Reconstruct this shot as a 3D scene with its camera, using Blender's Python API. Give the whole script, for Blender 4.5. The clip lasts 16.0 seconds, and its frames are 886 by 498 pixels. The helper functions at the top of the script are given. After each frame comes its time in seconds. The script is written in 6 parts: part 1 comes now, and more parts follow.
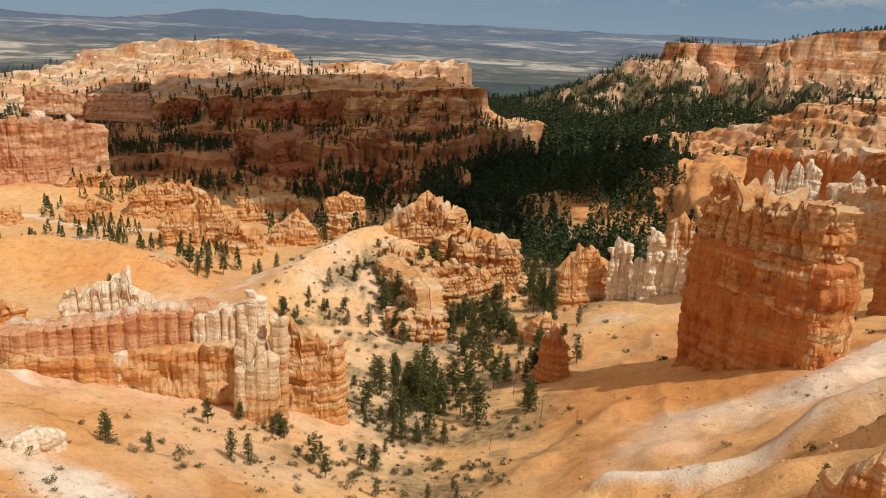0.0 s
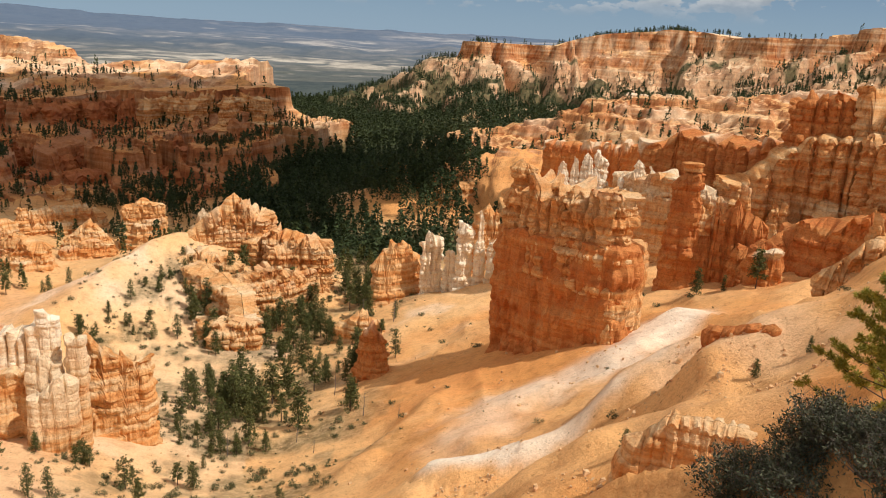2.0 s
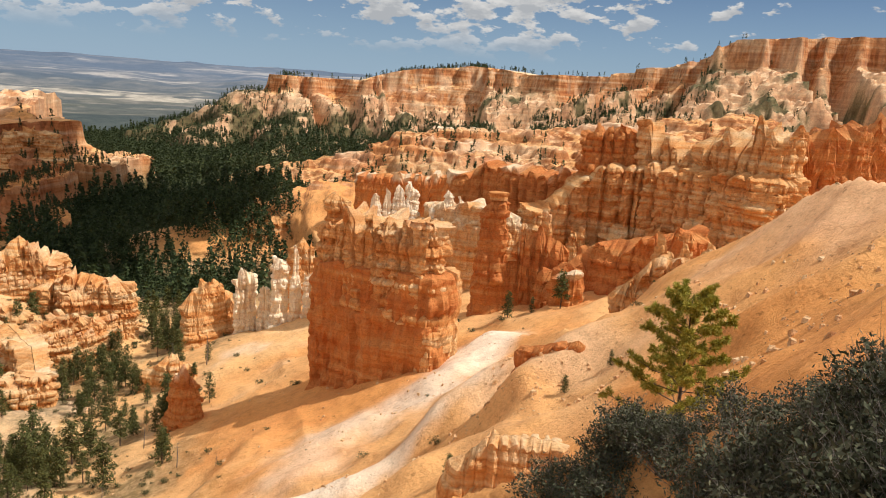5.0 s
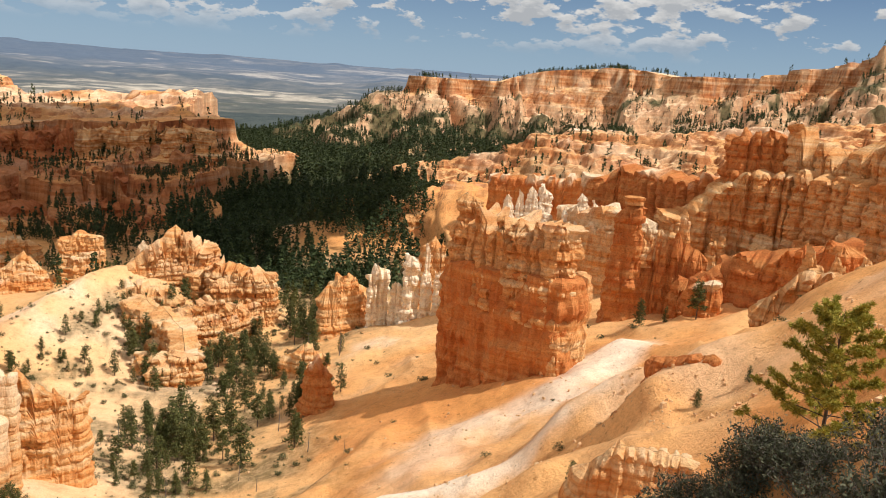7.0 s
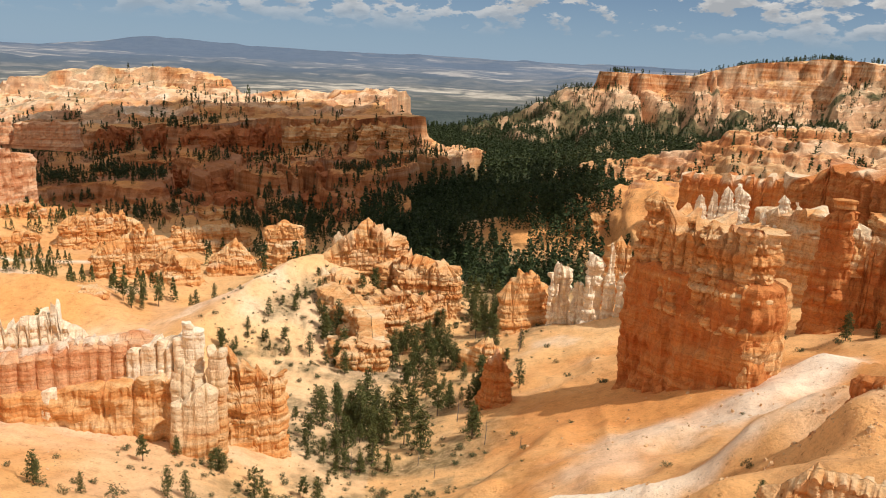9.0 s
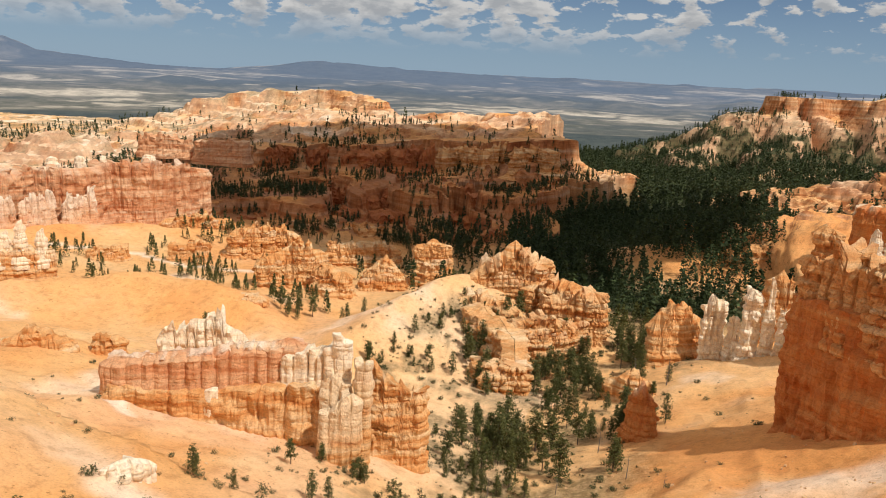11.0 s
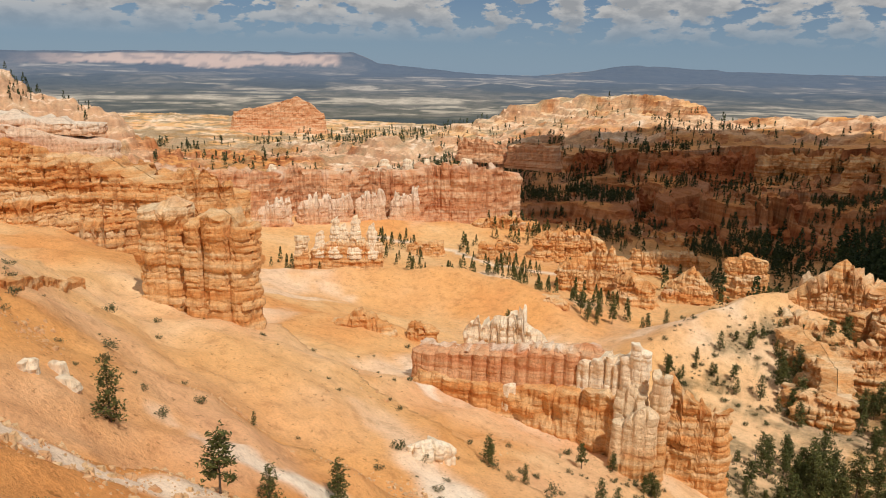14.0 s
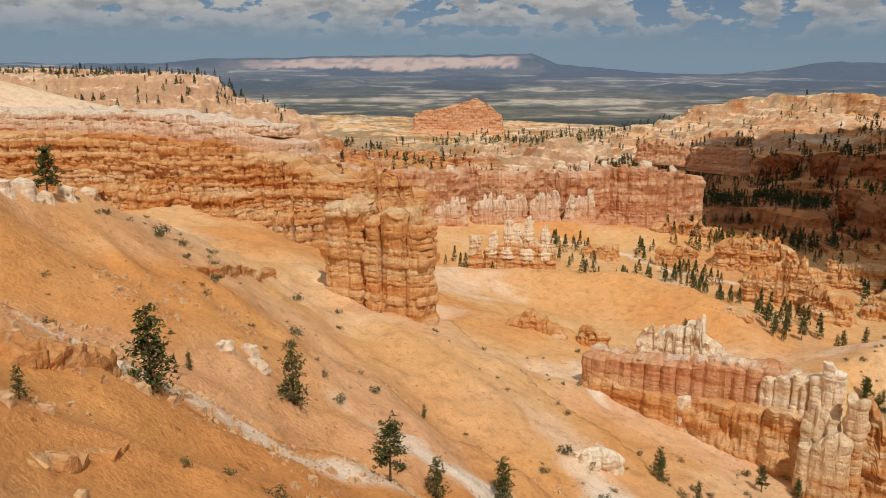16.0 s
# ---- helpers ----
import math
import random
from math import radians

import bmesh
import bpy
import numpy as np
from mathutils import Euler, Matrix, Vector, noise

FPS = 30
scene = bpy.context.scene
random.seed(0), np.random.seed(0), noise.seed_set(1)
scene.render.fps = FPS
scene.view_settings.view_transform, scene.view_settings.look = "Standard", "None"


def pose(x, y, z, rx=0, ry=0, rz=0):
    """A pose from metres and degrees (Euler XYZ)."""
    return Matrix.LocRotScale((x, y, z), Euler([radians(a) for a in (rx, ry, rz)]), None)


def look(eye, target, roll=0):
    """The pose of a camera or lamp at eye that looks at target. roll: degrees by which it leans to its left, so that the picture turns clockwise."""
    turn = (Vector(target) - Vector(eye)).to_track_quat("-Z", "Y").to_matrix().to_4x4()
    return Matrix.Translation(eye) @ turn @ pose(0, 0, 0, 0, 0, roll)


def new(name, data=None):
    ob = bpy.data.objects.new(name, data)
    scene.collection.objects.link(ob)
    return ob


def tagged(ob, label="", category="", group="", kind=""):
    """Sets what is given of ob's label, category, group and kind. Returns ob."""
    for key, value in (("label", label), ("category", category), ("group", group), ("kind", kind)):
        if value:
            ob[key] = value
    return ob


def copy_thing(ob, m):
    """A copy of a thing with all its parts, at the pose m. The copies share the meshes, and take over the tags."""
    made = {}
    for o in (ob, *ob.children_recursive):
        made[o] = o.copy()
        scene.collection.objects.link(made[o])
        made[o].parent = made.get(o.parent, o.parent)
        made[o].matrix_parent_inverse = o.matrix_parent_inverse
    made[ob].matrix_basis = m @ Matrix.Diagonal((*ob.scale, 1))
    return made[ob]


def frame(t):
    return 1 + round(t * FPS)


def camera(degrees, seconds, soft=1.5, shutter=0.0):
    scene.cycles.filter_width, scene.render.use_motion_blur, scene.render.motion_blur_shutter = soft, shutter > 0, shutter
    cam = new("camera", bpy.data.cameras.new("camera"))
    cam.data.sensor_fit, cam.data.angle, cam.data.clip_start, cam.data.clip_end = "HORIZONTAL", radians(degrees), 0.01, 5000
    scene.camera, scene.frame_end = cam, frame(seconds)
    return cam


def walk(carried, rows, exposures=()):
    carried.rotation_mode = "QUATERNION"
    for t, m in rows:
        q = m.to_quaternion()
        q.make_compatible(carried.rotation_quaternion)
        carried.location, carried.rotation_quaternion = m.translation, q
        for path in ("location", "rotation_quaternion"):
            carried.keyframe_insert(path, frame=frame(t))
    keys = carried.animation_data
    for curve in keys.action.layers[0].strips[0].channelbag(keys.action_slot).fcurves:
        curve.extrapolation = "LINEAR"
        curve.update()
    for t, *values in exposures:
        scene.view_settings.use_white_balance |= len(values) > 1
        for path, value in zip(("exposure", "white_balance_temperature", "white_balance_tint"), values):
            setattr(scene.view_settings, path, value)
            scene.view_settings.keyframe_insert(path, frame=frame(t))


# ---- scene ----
cam = camera(59.10, 16.0, soft=1.0)
walk(cam, [
    (0, pose(0, 0, 0, 74.12, -2.58, 0.73)), (0.5, pose(0, 0, 0, 74.29, -3.0, -3.81)), (1, pose(0, 0, 0, 74.48, -3.11, -6.98)),
    (1.5, pose(0, 0, 0, 74.53, -2.95, -9.7)), (2, pose(0, 0, 0, 74.7, -3.1, -13.3)), (2.5, pose(0, 0, 0, 74.94, -3.45, -17.06)),
    (3, pose(0, 0, 0, 76.54, -3.33, -20.54)), (3.5, pose(0, 0, 0, 77.62, -3.58, -23.72)), (3.7, pose(0, 0, 0, 77.75, -3.59, -24.47)),
    (4.75, pose(0, 0, 0, 77.9, -3.85, -27.0)), (5.8, pose(0, 0, 0, 77.9, -4.0, -26.17)), (6, pose(0, 0, 0, 77.86, -4.1, -25.51)),
    (6.5, pose(0, 0, 0, 77.55, -3.77, -21.25)), (7, pose(0, 0, 0, 77.33, -3.97, -17.14)), (7.5, pose(0, 0, 0, 77.07, -3.82, -13.42)),
    (8, pose(0, 0, 0, 76.86, -3.47, -9.88)), (8.5, pose(0, 0, 0, 76.65, -3.25, -6.95)), (9, pose(0, 0, 0, 76.31, -2.87, -3.65)),
    (9.2, pose(0, 0, 0, 76.33, -2.78, -2.72)), (11.3, pose(0, 0, 0, 77.49, -2.64, 10.0)), (11.5, pose(0, 0, 0, 77.4, -2.41, 11.88)),
    (12, pose(0, 0, 0, 77.32, -2.21, 15.67)), (12.5, pose(0, 0, 0, 77.13, -1.77, 19.72)), (13, pose(0, 0, 0, 77.08, -1.63, 22.87)),
    (13.5, pose(0, 0, 0, 77.0, -1.41, 26.13)), (14, pose(0, 0, 0, 76.99, -1.27, 29.56)), (14.5, pose(0, 0, 0, 76.91, -1.04, 33.1)),
    (15, pose(0, 0, 0, 76.9, -0.73, 36.39)), (15.5, pose(0, 0, 0, 76.88, -0.49, 39.72)), (16, pose(0, 0, 0, 76.91, -0.29, 42.29)),
], exposures=[(0, -0.62), (1.5, -0.40), (3.5, -0.20), (7, -0.13), (9, -0.28), (11.5, -0.46), (12.3, -0.60), (14, -0.64), (15, -0.82), (16, -0.84)])

# ---- world, sun, exposure ----
SUN_AZ, SUN_EL = 122.0, 53.0          # degrees clockwise from +y, and above the horizon
world = bpy.data.worlds.new("sky")
scene.world = world
world.use_nodes = True
wt = world.node_tree
sky = wt.nodes.new("ShaderNodeTexSky")
sky.sky_type, sky.sun_disc = "NISHITA", False
sky.sun_elevation, sky.sun_rotation = radians(SUN_EL), radians(SUN_AZ)
sky.altitude, sky.air_density, sky.dust_density, sky.ozone_density = 2400, 1.0, 0.25, 3.0
wt.nodes["Background"].inputs["Strength"].default_value = 0.056


def sky_node(kind, op=None, **values):
    n = wt.nodes.new(kind)
    if op:
        n.operation = op
    for key, value in values.items():
        n.inputs[int(key[1:])].default_value = value
    return n


# clouds in the sky: flat-bottomed cumulus on a level deck
coord = sky_node("ShaderNodeTexCoord")
axes = sky_node("ShaderNodeSeparateXYZ")
wt.links.new(coord.outputs["Generated"], axes.inputs[0])


def deck_noise(scale, detail, shift):
    m = sky_node("ShaderNodeMapping")
    m.inputs["Location"].default_value = shift
    m.inputs["Scale"].default_value = (1, 1, 2.3)
    wt.links.new(coord.outputs["Generated"], m.inputs[0])
    n = wt.nodes.new("ShaderNodeTexNoise")
    n.inputs["Scale"].default_value, n.inputs["Detail"].default_value, n.inputs["Roughness"].default_value = scale, detail, 0.55
    wt.links.new(m.outputs[0], n.inputs["Vector"])
    return n.outputs["Fac"]


def sky_ramp(fac, stops):
    n = wt.nodes.new("ShaderNodeValToRGB")
    while len(n.color_ramp.elements) < len(stops):
        n.color_ramp.elements.new(0.5)
    for e, (p, c) in zip(n.color_ramp.elements, stops):
        e.position, e.color = p, (*c, 1)
    wt.links.new(fac, n.inputs[0])
    return n.outputs[0]


puff, patch = deck_noise(25.0, 9, (3.1, 1.7, 0)), deck_noise(2.4, 2, (7.4, 2.2, 0))
both = sky_node("ShaderNodeMath", "MULTIPLY_ADD", i1=0.55)
wt.links.new(patch, both.inputs[0])
wt.links.new(puff, both.inputs[2])
more = sky_node("ShaderNodeMath", "MULTIPLY_ADD", i1=0.45)
wt.links.new(axes.outputs[2], more.inputs[0])
lean = sky_node("ShaderNodeMath", "MULTIPLY_ADD", i1=-0.20)
wt.links.new(axes.outputs[0], lean.inputs[0])
wt.links.new(both.outputs[0], lean.inputs[2])
wt.links.new(lean.outputs[0], more.inputs[2])
cover = sky_ramp(more.outputs[0], [(0.785, (0, 0, 0)), (0.835, (1, 1, 1))])
tone = sky_ramp(deck_noise(25.0, 9, (3.1, 1.7, 0.016)), [(0.44, (13.5, 13.4, 13.2)), (0.62, (8.4, 8.8, 9.3))])
low = sky_ramp(axes.outputs[2], [(0.03, (0, 0, 0)), (0.07, (1, 1, 1))])
fade = sky_node("ShaderNodeMath", "MULTIPLY")
wt.links.new(cover, fade.inputs[0])
wt.links.new(low, fade.inputs[1])
blend = wt.nodes.new("ShaderNodeMix")
blend.data_type = "RGBA"
wt.links.new(fade.outputs[0], blend.inputs[0])
tint = wt.nodes.new("ShaderNodeMix")
tint.data_type, tint.blend_type = "RGBA", "MULTIPLY"
tint.inputs[0].default_value, tint.inputs[7].default_value = 1.0, (0.84, 0.95, 1.12, 1)
wt.links.new(sky.outputs[0], tint.inputs[6])
haze = wt.nodes.new("ShaderNodeMix")
haze.data_type = "RGBA"
haze.inputs[7].default_value = (6.2, 8.8, 11.6, 1)
wt.links.new(sky_ramp(axes.outputs[2], [(0.0, (0.8, 0.8, 0.8)), (0.16, (0, 0, 0))]), haze.inputs[0])
wt.links.new(tint.outputs[2], haze.inputs[6])
wt.links.new(haze.outputs[2], blend.inputs[6])
wt.links.new(tone, blend.inputs[7])
wt.links.new(blend.outputs[2], wt.nodes["Background"].inputs["Color"])

sun = new("sun", bpy.data.lights.new("sun", "SUN"))
sun.data.energy, sun.data.angle, sun.data.color = 4.8, radians(0.53), (1.0, 0.945, 0.86)
to_sun = Vector((math.sin(radians(SUN_AZ)) * math.cos(radians(SUN_EL)), math.cos(radians(SUN_AZ)) * math.cos(radians(SUN_EL)), math.sin(radians(SUN_EL))))
sun.matrix_world = look(to_sun * 100, (0, 0, 0))


# ---- numeric noise ----
def mixed(n):
    n = ((n ^ (n >> 13)) * 1274126177) & 0xFFFFFFFF
    n = ((n ^ (n >> 16)) * 2246822519) & 0xFFFFFFFF
    return ((n ^ (n >> 15)) & 0xFFFFFF) * (1.0 / 0xFFFFFF)


def hash3(i, j, k, seed):
    return mixed((i.astype(np.int64) * 374761393 + j.astype(np.int64) * 668265263 + k.astype(np.int64) * 2147483647 + seed * 974711) & 0xFFFFFFFF)


def vn(x, y, z=0.0, seed=0):
    """Smooth value noise from -1 to 1."""
    level = np.ndim(z) == 0 and float(z) == 0.0
    x, y = np.broadcast_arrays(np.asarray(x, float), np.asarray(y, float))
    i, j = np.floor(x), np.floor(y)
    u, v = x - i, y - j
    u, v = (a * a * a * (a * (a * 6 - 15) + 10) for a in (u, v))
    n = i.astype(np.int64) * 374761393 + j.astype(np.int64) * 668265263 + seed * 974711
    if level:
        layers = ((n, 1.0),)
    else:
        z = np.broadcast_to(np.asarray(z, float), x.shape)
        k = np.floor(z)
        w = z - k
        w = w * w * w * (w * (w * 6 - 15) + 10)
        n = n + k.astype(np.int64) * 2147483647
        layers = ((n, 1 - w), (n + 2147483647, w))
    out = 0
    for m, part in layers:
        a = mixed(m & 0xFFFFFFFF)
        a = a + (mixed((m + 374761393) & 0xFFFFFFFF) - a) * u
        b = mixed((m + 668265263) & 0xFFFFFFFF)
        b = b + (mixed((m + 374761393 + 668265263) & 0xFFFFFFFF) - b) * u
        out = out + (a + (b - a) * v) * part
    return out * 2 - 1


def fbm(x, y, z=0.0, octaves=3, seed=0):
    out, amp = 0, 1.0
    for o in range(octaves):
        out = out + amp * vn(x * 2 ** o, y * 2 ** o, z * 2 ** o, seed + o)
        amp *= 0.5
    return out


def ss(a, b, x):
    q = np.clip((x - a) / (b - a), 0, 1)
    return q * q * (3 - 2 * q)


# ---- the lie of the land ----
def along(path, x, y):
    """Distance to a crest line, the line's height at the nearest point, which side (+ is its right), and how far along it."""
    best = np.full(np.shape(x), 1e9)
    zc, side, run = np.zeros(np.shape(x)), np.zeros(np.shape(x)), np.zeros(np.shape(x))
    s0 = 0.0
    for (ax, ay, az), (bx, by, bz) in zip(path, path[1:]):
        ux, uy = bx - ax, by - ay
        n = math.hypot(ux, uy)
        q = np.clip(((x - ax) * ux + (y - ay) * uy) / n ** 2, 0, 1)
        d = np.hypot(x - ax - q * ux, y - ay - q * uy)
        near = d < best
        best = np.where(near, d, best)
        zc = np.where(near, az + q * (bz - az), zc)
        side = np.where(near, np.sign((x - ax) * uy - (y - ay) * ux), side)
        run = np.where(near, s0 + q * n, run)
        s0 += n
    return best, zc, side, run / s0


def smax(a, b, k):
    return 0.5 * (a + b + np.sqrt((a - b) ** 2 + k * k))


GULLY = [(-14, 70, -66), (-5, 100, -77), (-3, 135, -88), (0, 205, -101), (5, 250, -103), (24, 330, -105), (48, 377, -108), (60, 600, -112), (90, 1000, -124), (115, 1300, -138), (150, 1800, -156), (170, 2100, -158)]
RIM = [(-300, -160, 6), (-80, -30, 0), (-35, -7, -2), (0, -1.5, -1.7), (40, 8, -1), (80, 36, -3), (92, 50, -6), (150, 70, -6), (230, 60, 6), (420, 100, 30)]
RIM_SPUR = [(-35, -7, -2), (-70, 5, -6), (-100, 38, -14), (-122, 70, -28), (-135, 95, -42)]
SPUR_R = [(84, 42, -4), (90, 66, -8), (97, 85, -19.5), (99, 92, -28), (100, 99, -34), (99, 110, -40.5), (92, 146, -58)]
SHELF = [(8, 1, -2.2), (11, 7, -4.4), (9.6, 11, -6.8), (8, 14, -9.2)]
CREAM = [(-64, 232, -90), (-48, 270, -81), (-30, 296, -76), (-14, 306, -77), (4, 308, -84), (24, 298, -93)]
DUNES = [(-225, 205, -79), (-190, 262, -83), (-150, 287, -83), (-111, 280, -85), (-92, 262, -93)]
BENCH = [(-330, 300, -78), (-280, 345, -84), (-215, 395, -88), (-150, 400, -90)]
SHADE = [(16, 712, -52), (-17, 714, -56), (-55, 714, -58), (-93, 710, -61), (-144, 702, -64), (-205, 684, -68), (-270, 655, -72), (-320, 632, -82), (-400, 590, -94)]
MESA = [(-470, 1040, -48), (-400, 1075, -33), (-340, 1080, -27), (-285, 1062, -27), (-222, 1029, -32), (-198, 1012, -50), (-120, 960, -64), (0, 900, -84)]
BLUFF = [(384, 1405, -8), (456, 1376, -8), (532, 1349, -7), (629, 1306, 20), (688, 1277, 31), (749, 1236, 28), (784, 1190, 20), (825, 1063, 28), (867, 900, 53), (879, 860, 61), (890, 811, 84), (945, 739, 92), (1100, 600, 100)]
TABLE = [(-1100, 100, -2), (-800, 240, -5), (-690, 322, -6), (-625, 378, -7), (-612, 390, -22), (-590, 410, -30), (-560, 430, -40)]
CREAMY = [(-440, 90, 3), (-379, 128, -6), (-371, 149, -12), (-364, 166, -17), (-345, 200, -30)]
HILL = [(250, 655, -66), (264, 648, -57), (291, 636, -43), (336, 614, -35), (361, 599, -36), (398, 576, -30), (436, 548, -26), (540, 480, -8)]
DOME = [(104, 448, -84), (122, 453, -73), (141, 449, -65), (156, 443, -59.5), (174, 437, -62), (205, 425, -58), (260, 400, -46)]


SPUR_A = [(92, 147), (78, 138.5), (67, 133), (58, 132), (50, 131), (43, 127), (36, 118)]
SPUR_B = [(66, 98), (57, 96), (50, 95), (43, 96), (36, 98), (27, 102)]
SPUR_C = [(70, 84), (56, 80), (44, 70), (30, 74)]
SPUR_D = [(40, 152), (30, 140), (18, 128)]
SPUR_E = [(66, 38), (57, 38.5), (52, 42), (49, 47)]


def ground(x, y):
    r = np.hypot(x, y)
    d, zg, side, run = along(GULLY, x, y)
    left = side < 0
    half = np.interp(y, [60, 200, 260, 380, 620, 1300, 2200], [2, 5, 9, 45, 120, 170, 260])
    up_l = np.interp(y, [120, 175, 240, 420, 700], [0.30, 0.26, 0.07, 0.05, 0.10])
    up_r = np.interp(y, [150, 210, 300, 420, 700], [0.38, 0.36, 0.30, 0.20, 0.16])
    w = fbm(x / 60, y / 60, 0, 3, 3)
    rise = np.maximum(d - half, 0) * np.where(left, up_l, up_r)
    cap = np.where(left, 26.0, 70.0)
    z = zg + cap * np.tanh(rise / cap) + 0.8 * w * np.clip(rise, 0, 8) / 4
    # near rim and its spurs
    wob = fbm(x / 14, y / 14, 0, 3, 5)
    dr, zr, sr, _ = along(RIM, x, y)
    behind = sr > 0
    cut = np.where(behind, 0.03, 0.78 + 0.3 * ss(-75, -45, x) * ss(22, 4, x))
    z = smax(z, zr - cut * dr * (1 + 0.06 * wob), 4)
    d2, z2, s2, _ = along(RIM_SPUR, x, y)
    z = smax(z, z2 - 0.66 * d2 * (1 + 0.06 * wob), 4)
    d3, z3, _, _ = along(SPUR_R, x, y)
    z = smax(z, z3 - 0.80 * d3 * (1 + 0.06 * wob), 3)
    d4, z4, _, _ = along(SHELF, x, y)
    z = smax(z, z4 - 1.1 * d4, 0.6)
    # middle ridges of bare soil
    for path, slope, k in ((CREAM, 0.50, 5), (DUNES, 0.46, 4), (BENCH, 0.40, 6), (CREAMY, 0.45, 5)):
        dc, zc, _, _ = along(path, x, y)
        z = smax(z, zc - slope * dc * (1 + 0.12 * w), k)
    # far hills worn into benches: (path, cliff height, slope, width of the spurs)
    fl = fbm(x / 34, y / 34, 0, 3, 11) * 7 + np.abs(vn(x / 15, y / 15, 0, 12)) * 8
    far = ss(380, 520, r)
    for path, cliff, slope, big in ((MESA, 12, 0.30, 0.6), (TABLE, 12, 0.52, 0.6), (HILL, 3, 0.30, 0.8), (DOME, 0, 0.33, 0.3)):
        dc, zc, sc, rc = along(path, x, y)
        run = rc * 1000
        spur = np.abs(vn(run / 30, 0.5, 0, 15)) + 0.5 * np.abs(vn(run / 12, 0.5, 0, 16))
        de = np.maximum(dc - 6 - fl * big * 0.7 - 26 * spur * big * np.clip(dc / 60, 0.25, 1), 0)
        drop = cliff * ss(0, 16, de) + slope * de
        if path is TABLE:
            drop = np.where((sc > 0) | (rc < 1e-6) | (rc > 1 - 1e-6), drop, 0.52 * np.maximum(dc - np.interp(rc, [0, 0.72, 0.85, 1], [220, 220, 40, 0]), 0))
        z = smax(z, zc - drop, 3)
    # bare badlands beyond the shaded ridge
    bad = ss(-150, -330, x) * ss(620, 800, r) * ss(2000, 1500, r) * ss(-640, -440, x)
    bad = bad * ss(60, 190, along(MESA, x, y)[0])
    z = z + bad * (20 * np.abs(fbm(x / 110, y / 110, 0, 4, 21)) + np.interp(r, [600, 900, 1500], [0, 10, 26]) - 4)
    step = 9.0
    q = (z + 5 * fbm(x / 90, y / 90, 0, 2, 31) + 1.5 * fbm(x / 22, y / 22, 0, 2, 32)) / step
    f = q - np.floor(q)
    stair = (np.floor(q) + ss(0.5, 0.8, f)) * step - (q * step - z)
    high = np.clip((z - zg - 14) / 16, 0, 1) * far * ss(1900, 1600, r)
    z = z + (stair - z) * 0.8 * high
    z = z - high * (1 - 0.45 * ss(820, 950, r)) * (6 * np.abs(fbm(x / 26, y / 26, 0, 4, 41)) + 3 * np.abs(fbm(x / 9, y / 9, 0, 2, 43)))
    # the two long scarps: an edge that wanders in headlands and coves, cliffs and talus in tiers below it
    for path, wide, wander, tiers, front_side in (
            (SHADE, 1.0, 1.0, ((0, 0), (2.5, 0.20), (6, 0.30), (30, 0.40), (52, 0.50), (66, 0.505), (84, 0.46), (94, 0.50), (97, 0.66), (101, 0.72), (122, 0.80), (125, 0.88), (150, 0.93), (235, 1.0)), -1),
            (BLUFF, 1.9, 0.45, ((0, 0), (2, 0.10), (5, 0.19), (16, 0.27), (30, 0.40), (55, 0.60), (100, 0.80), (190, 1.0)), 1)):
        wx = x + wide * wander * 26 * fbm(x / (75 * wide), y / (75 * wide), 0, 2, 17)
        wy = y + wide * wander * 20 * fbm(x / (75 * wide), y / (75 * wide), 0, 2, 18)
        dc, zc, sc, rc = along(path, wx, wy)
        front = (sc * front_side > 0) | (rc < 1e-6)
        rib = 13 * np.abs(fbm(x / (32 * wide), y / (32 * wide), 0, 3, 19)) + 4.5 * np.abs(vn(x / (9 * wide), y / (9 * wide), 0, 20)) + 2.5 * np.abs(vn(x / (4.5 * wide), y / (4.5 * wide), 0, 22))
        s0 = rc * (620 if path is SHADE else 1250) + 14 * wide * vn(x / (40 * wide), y / (40 * wide), 0, 26)
        gully = 1 - np.clip(1.7 * np.abs(fbm(s0 / (46 * wide), dc / (240 * wide), 0, 3, 27)), 0, 1)
        sd = np.where(front, dc * (0.62 + 0.85 * gully), -dc) / wide
        de = np.maximum(sd + (24 if path is SHADE else 16) * (gully - 0.5) + 0.6 * rib - 5, 0)
        de = de * (1 + (1.3 if path is SHADE else 0.6) * (rc < 1e-6))
        share = np.interp(de, [a for a, _ in tiers], [b for _, b in tiers])
        share = share + 0.03 * fbm(x / 9, y / 9, 0, 3, 25) * ss(4, 20, de) * ss(1.0, 0.9, share)
        foot = zg + 1.0
        reach = np.interp(rc, [0, 0.7, 1], [200, 200, 0]) if path is SHADE else 200
        top = np.where(front, 0, (0.10 * np.minimum(dc, reach) - 11 * np.abs(fbm(x / 42, y / 42, 0, 4, 28)) * ss(4, 50, dc) if path is SHADE else -0.02 * dc) - 0.3 * np.maximum(dc - reach, 0))
        z = smax(z, zc + top - share * (zc - foot), 1.5)
    # low clay spurs below the butte
    for path, h, w0 in ((SPUR_A, 1.8, 6), (SPUR_B, 3.0, 5), (SPUR_C, 2.6, 5), (SPUR_D, 2.4, 4), (SPUR_E, 2.2, 3)):
        z = z + h * np.exp(-(along([(a, b, 0) for a, b in path], x, y)[0] / w0) ** 2)
    # rills on the near slopes
    near = ss(420, 330, r)
